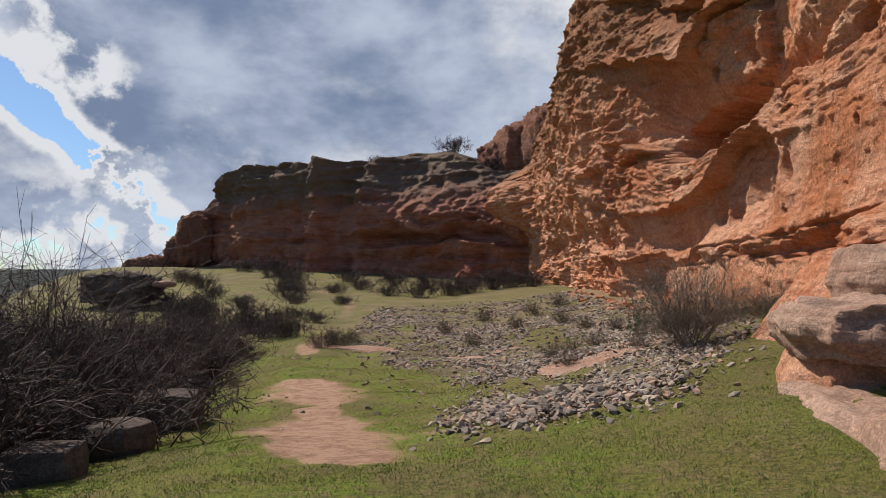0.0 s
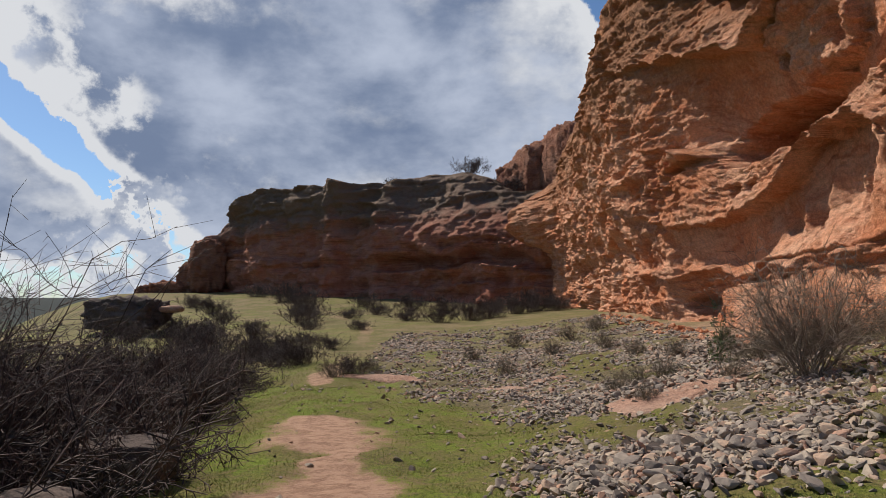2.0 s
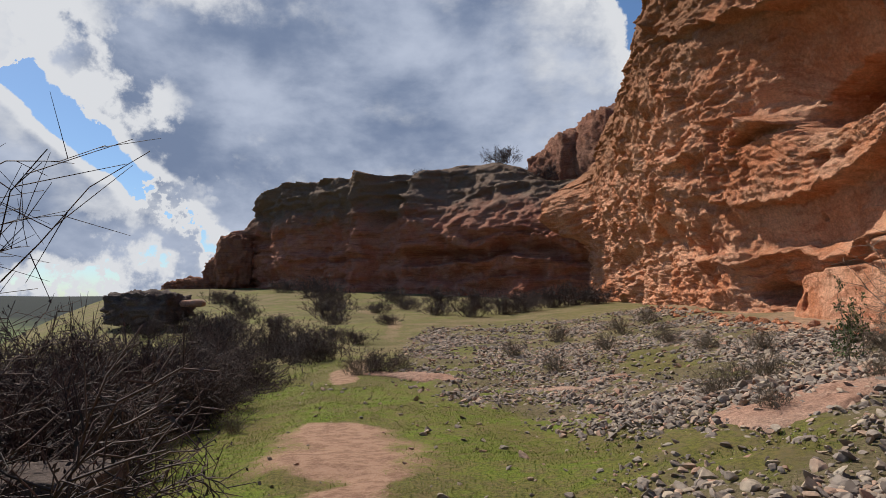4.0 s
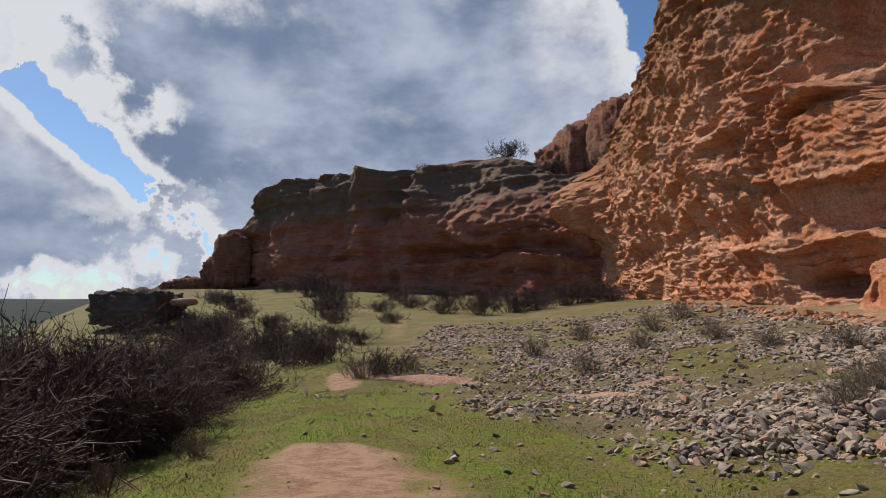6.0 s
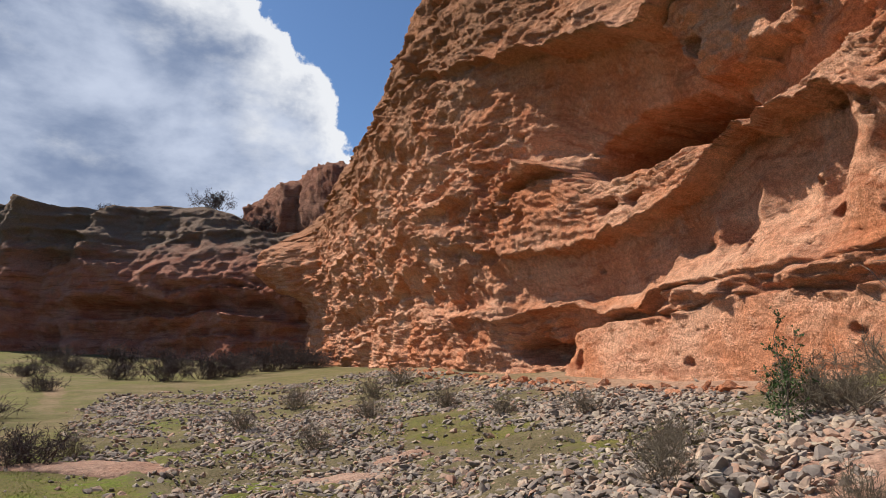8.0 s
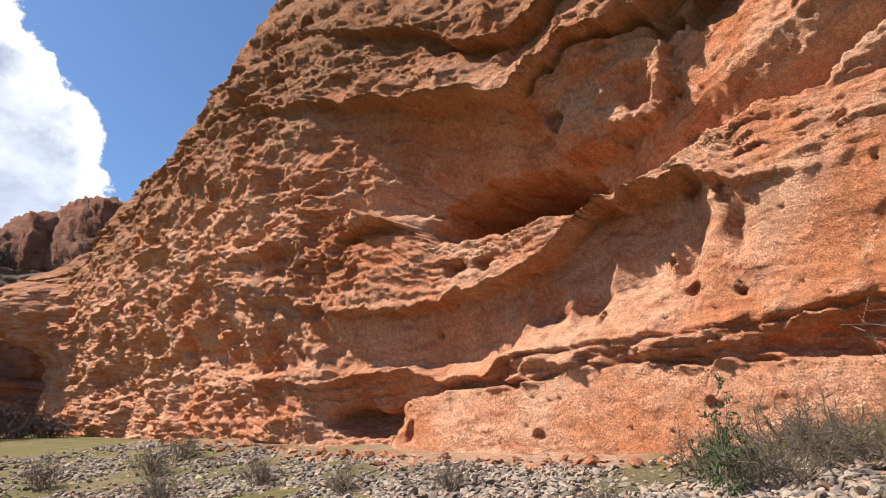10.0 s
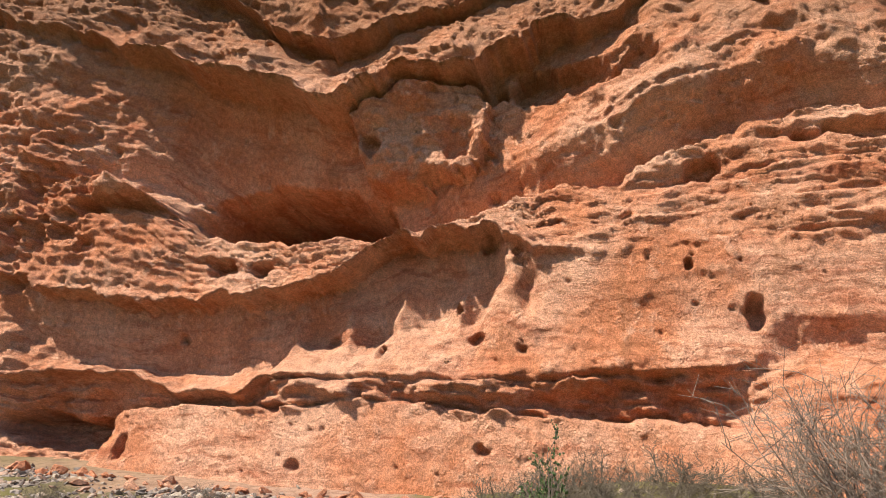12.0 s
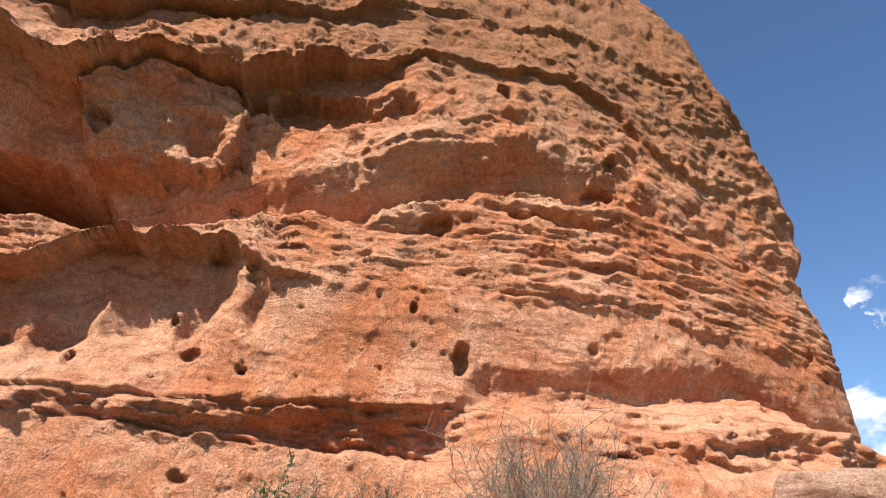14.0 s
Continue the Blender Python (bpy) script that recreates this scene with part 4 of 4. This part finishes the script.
def stones():
    """Places and sizes: a carpet of stones with grassy gaps, two heaps, and strays in the turf."""
    rng2 = np.random.default_rng(3)
    n2 = 240000
    x, y = rng2.uniform(-6, 9, n2), 6.5 + 38 * rng2.random(n2) ** 1.25
    m = stony_mask(x, y)
    clump = sstep(fbm(x * 0.55, y * 0.45, 4, seed=201), -0.45, 0.45)
    heap = np.exp(-(((x - 1.9) / 1.4) ** 2 + ((y - 8.7) / 1.2) ** 2)) + np.exp(-(((x - 3.6) / 2.3) ** 2 + ((y - 15.0) / 1.5) ** 2)) + 0.8 * np.exp(-(((x - 6.6) / 1.2) ** 2 + ((y - 21.5) / 2.0) ** 2)) + 0.3 * np.exp(-(((x - 4.6) / 1.4) ** 2 + ((y - 12.0) / 1.2) ** 2))
    stray = 0.006 * (x > -0.28 * y) * (1 - sstep(y, 20, 36)) * (1 - bare_mask(x, y))
    keep = rng2.random(n2) < m * (0.05 + 0.42 * clump ** 1.5) + 0.55 * np.clip(heap, 0, 1) * np.minimum(1, m * 1.5) + stray
    x, y, heap = x[keep], y[keep], np.clip(heap[keep], 0, 1)
    size = 0.022 + 0.075 * rng2.random(len(x)) ** 2.6 + 0.05 * rng2.random(len(x)) ** 1.5 * heap
    size = size * (1 + 0.022 * (y - 8))
    return x, y, size, heap, rng2


def build_stones():
    x, y, size, heap, rng2 = stones()
    z = ground_z(x, y) + size * 0.12 + 0.12 * heap * rng2.random(len(x))
    order = np.argsort(-(size / (y + 2)))
    chosen = set(order[:290].tolist())
    meshes = []
    for v, f in SHAPES:
        ob = mesh_object("stone", v, f, M_STONE, smooth=False)
        meshes.append(ob.data)
        bpy.data.objects.remove(ob)
    for i in order[:290]:
        ob = new("stone", meshes[int(i) % len(meshes)])
        s = size[i] * 1.2
        ob.matrix_basis = pose(x[i], y[i], z[i], rng2.normal() * 18, rng2.normal() * 18, rng2.random() * 360) @ Matrix.Diagonal((s, s, s, 1))
        tagged(ob, "angular grey-brown field stone lying in the grass", "stone", "loose stones")
    vs, fs, n2 = [], [], 0
    for i in range(len(x)):
        if i in chosen:
            continue
        v, f = (MIDDLE if size[i] / (y[i] - 2) > 0.0045 else SMALL)[i % 12]
        a = rng2.random() * 6.283
        c, s = math.cos(a), math.sin(a)
        tx, ty = rng2.normal(size=2) * 0.3
        w = v * size[i]
        w = np.stack([c * w[:, 0] - s * w[:, 1], s * w[:, 0] + c * w[:, 1], w[:, 2] + tx * w[:, 0] + ty * w[:, 1]], 1)
        vs.append(w + (x[i], y[i], z[i]))
        fs.append(f + n2)
        n2 += len(v)
    ob = mesh_object("scattered_stones", np.concatenate(vs), np.concatenate(fs), M_STONE, smooth=False)
    tagged(ob, "scattered grey-brown stones covering the slope below the cliff", "stones", kind="stuff")


build_stones()


def boulder(name, x, y, z, sx, sy, sz, turn, seed, mat, label, rough=0.12, square=0.5, tilt=(0, 0)):
    """A weathered block: a rounded box with worn relief."""
    bm = bmesh.new()
    bmesh.ops.create_cube(bm, size=2.0)
    bmesh.ops.subdivide_edges(bm, edges=bm.edges[:], cuts=23, use_grid_fill=True)
    off = seed * 7.3
    for q in bm.verts:
        p = q.co.copy()
        ball = p.normalized()
        p = p * square + ball * (1 - square) * 1.25
        w = Vector((p.x * sx, p.y * sy, p.z * sz))
        n2 = noise.fractal(w * 1.7 + Vector((off, 0, 0)), 0.9, 2.0, 6) + 0.5 * noise.fractal(Vector((w.x, w.y, w.z * 4)) + Vector((0, off, 0)), 0.8, 2.0, 4)
        q.co = w + ball * n2 * rough * min(1.0, sz * 2)
    me = bpy.data.meshes.new(name)
    bm.to_mesh(me)
    bm.free()
    for p in me.polygons:
        p.use_smooth = True
    me.materials.append(mat)
    ob = new(name, me)
    ob.matrix_basis = pose(x, y, z, tilt[0], tilt[1], turn)
    return tagged(ob, label, "boulder")


def gz(x, y):
    return float(ground_z(x, y))


# the thicket's shade on these three is painted in as dark stone
boulder("boulder", -4.1, 6.5, -0.52, 0.36, 0.28, 0.28, 8, 1, M_SHADED_STONE, "squarish boulder beside the brambles, painted dark for shade", 0.06, 0.6)
boulder("boulder", -4.0, 7.8, -0.55, 0.38, 0.3, 0.24, -15, 2, M_SHADED_STONE, "rounded boulder under the brambles, painted dark for shade", 0.07, 0.45)
boulder("boulder", -4.5, 10.3, -0.72, 0.52, 0.4, 0.3, 5, 3, M_SHADED_STONE, "upright block at the thicket's edge, painted dark for shade", 0.06, 0.7)
boulder("rock_ledge", 3.95, 4.3, 0.12, 0.95, 2.2, 0.34, -12, 4, M_SLAB, "long pale pink sandstone ledge in the turf", 0.22, 0.68)
boulder("rock_ledge", 5.05, 6.55, 0.40, 1.30, 0.70, 0.36, -8, 7, M_ROCK, "recessed red sandstone under an overhanging ledge", 0.10, 0.6)
boulder("rock_ledge", 5.0, 6.4, 0.93, 1.4, 0.85, 0.29, -8, 5, M_SLAB, "weathered pale sandstone block overhanging a ledge", 0.24, 0.62)
boulder("rock_ledge", 5.65, 7.0, 1.50, 0.95, 0.8, 0.36, 14, 6, M_SLAB, "weathered rounded sandstone block above a ledge", 0.12, 0.6)
for i, (x, y, sx, sy, t, up) in enumerate([(0.75, 20.8, 0.85, 0.85, 10, 0.02), (2.3, 21.9, 0.8, 0.4, 20, -0.03), (-3.0, 23.8, 1.7, 0.45, 75, 0.0), (4.0, 14.2, 2.2, 0.75, 44, 0.0)]):
    slab = boulder("rock_slab", x, y, gz(x, y) + up - 0.10, sx, sy, 0.16, t, 20 + i, M_SLAB, "flat pale pink rock slab flush with the turf", 0.2, 0.4)
    # the slab lies along the slope
    lie = Vector((gz(x - 0.8, y) - gz(x + 0.8, y), gz(x, y - 0.8) - gz(x, y + 0.8), 1.6)).to_track_quat("Z", "Y").to_matrix().to_4x4()
    slab.matrix_basis = Matrix.Translation((x, y, gz(x, y) + up - 0.12)) @ lie @ pose(0, 0, 0, 0, 0, t - 90)
for x, y, z, sx, sy, sz, t, i in [(10.8, 80, 14.6, 4.0, 4.0, 5.6, 10, 31), (7.6, 80, 14.6, 2.2, 3.0, 3.6, 40, 36), (15.0, 76, 16.0, 5.0, 4.0, 5.5, 20, 37), (-36.5, 92, 6.2, 2.2, 2.0, 3.6, 30, 32), (-39.0, 93, 4.0, 1.8, 1.6, 2.6, 0, 33), (-42.0, 92, 2.6, 2.4, 1.6, 1.4, 10, 34), (-45.0, 92, 2.4, 1.6, 1.4, 1.1, 40, 35)]:
    boulder("rock_outcrop", x, y, z, sx, sy, sz, t, i, M_KNOB, "weathered dark rock outcrop beside the far cliff", 0.40, 0.45)


boulder("rock_outcrop", -24.0, 47.0, 0.45, 2.5, 1.6, 1.0, -6, 38, M_SHADED_STONE, "low dark rock bank beside the far path", 0.35, 0.6)
boulder("rock_slab", -20.7, 46.6, 0.75, 0.75, 0.5, 0.22, 15, 39, M_SLAB, "pale rock slab on a low bank", 0.10, 0.4)


def fallen_rocks():
    """Red blocks fallen from the face, lying along its foot."""
    rng2 = np.random.default_rng(21)
    meshes = []
    for v, f in SHAPES[:6]:
        ob = mesh_object("fallen_rock", v, f, M_ROCK, smooth=False)
        meshes.append(ob.data)
        bpy.data.objects.remove(ob)
    for i in range(230):
        y = 17.5 + 24 * rng2.random()
        x = 8.35 - 1.0 * rng2.random() ** 2 + 0.2 * (y > 33) * (y - 33) * 0.3
        s = 0.06 + 0.26 * rng2.random() ** 2.8
        ob = new("fallen_rock", meshes[i % 6])
        ob.matrix_basis = pose(x, y, gz(x, y) + 0.2 * s, rng2.normal() * 20, rng2.normal() * 20, rng2.random() * 360) @ Matrix.Diagonal((s, s, s, 1))
        tagged(ob, "red sandstone block fallen at the cliff's foot", "rock", "fallen rocks")


fallen_rocks()


def build_grass():
    rng2 = np.random.default_rng(4)
    n2 = 330000
    y = 3.2 + 24 * rng2.random(n2) ** 1.7
    x = -0.19 * y + rng2.uniform(-1, 1, n2) * (3.2 + 0.28 * y) + 1.0
    dens = (1 - np.clip(bare_mask(x, y) * 1.4, 0, 1)) * (1 - 0.75 * stony_mask(x, y)) * (0.35 + 0.65 * sstep(fbm(x * 1.3, y * 1.3, 4, seed=301), -0.5, 0.4))
    keep = rng2.random(n2) < dens
    x, y = x[keep], y[keep]
    z = ground_z(x, y)
    h = (0.007 + 0.018 * rng2.random(len(x)) ** 1.5) * (1 + 0.02 * y)
    a = rng2.random(len(x)) * 6.283
    w = 0.0035 * (1 + 0.05 * y)
    lean = rng2.normal(size=(len(x), 2)) * 0.6
    b0 = np.stack([x - w * np.cos(a), y - w * np.sin(a), z - 0.005], 1)
    b1 = np.stack([x + w * np.cos(a), y + w * np.sin(a), z - 0.005], 1)
    tip = np.stack([x + lean[:, 0] * h, y + lean[:, 1] * h, z + h], 1)
    v = np.stack([b0, b1, tip], 1).reshape(-1, 3)
    ob = mesh_object("grass", v, np.arange(len(v)).reshape(-1, 3), M_GRASS, smooth=False)
    tagged(ob, "short green turf with dry blades", "grass", kind="stuff")


build_grass()
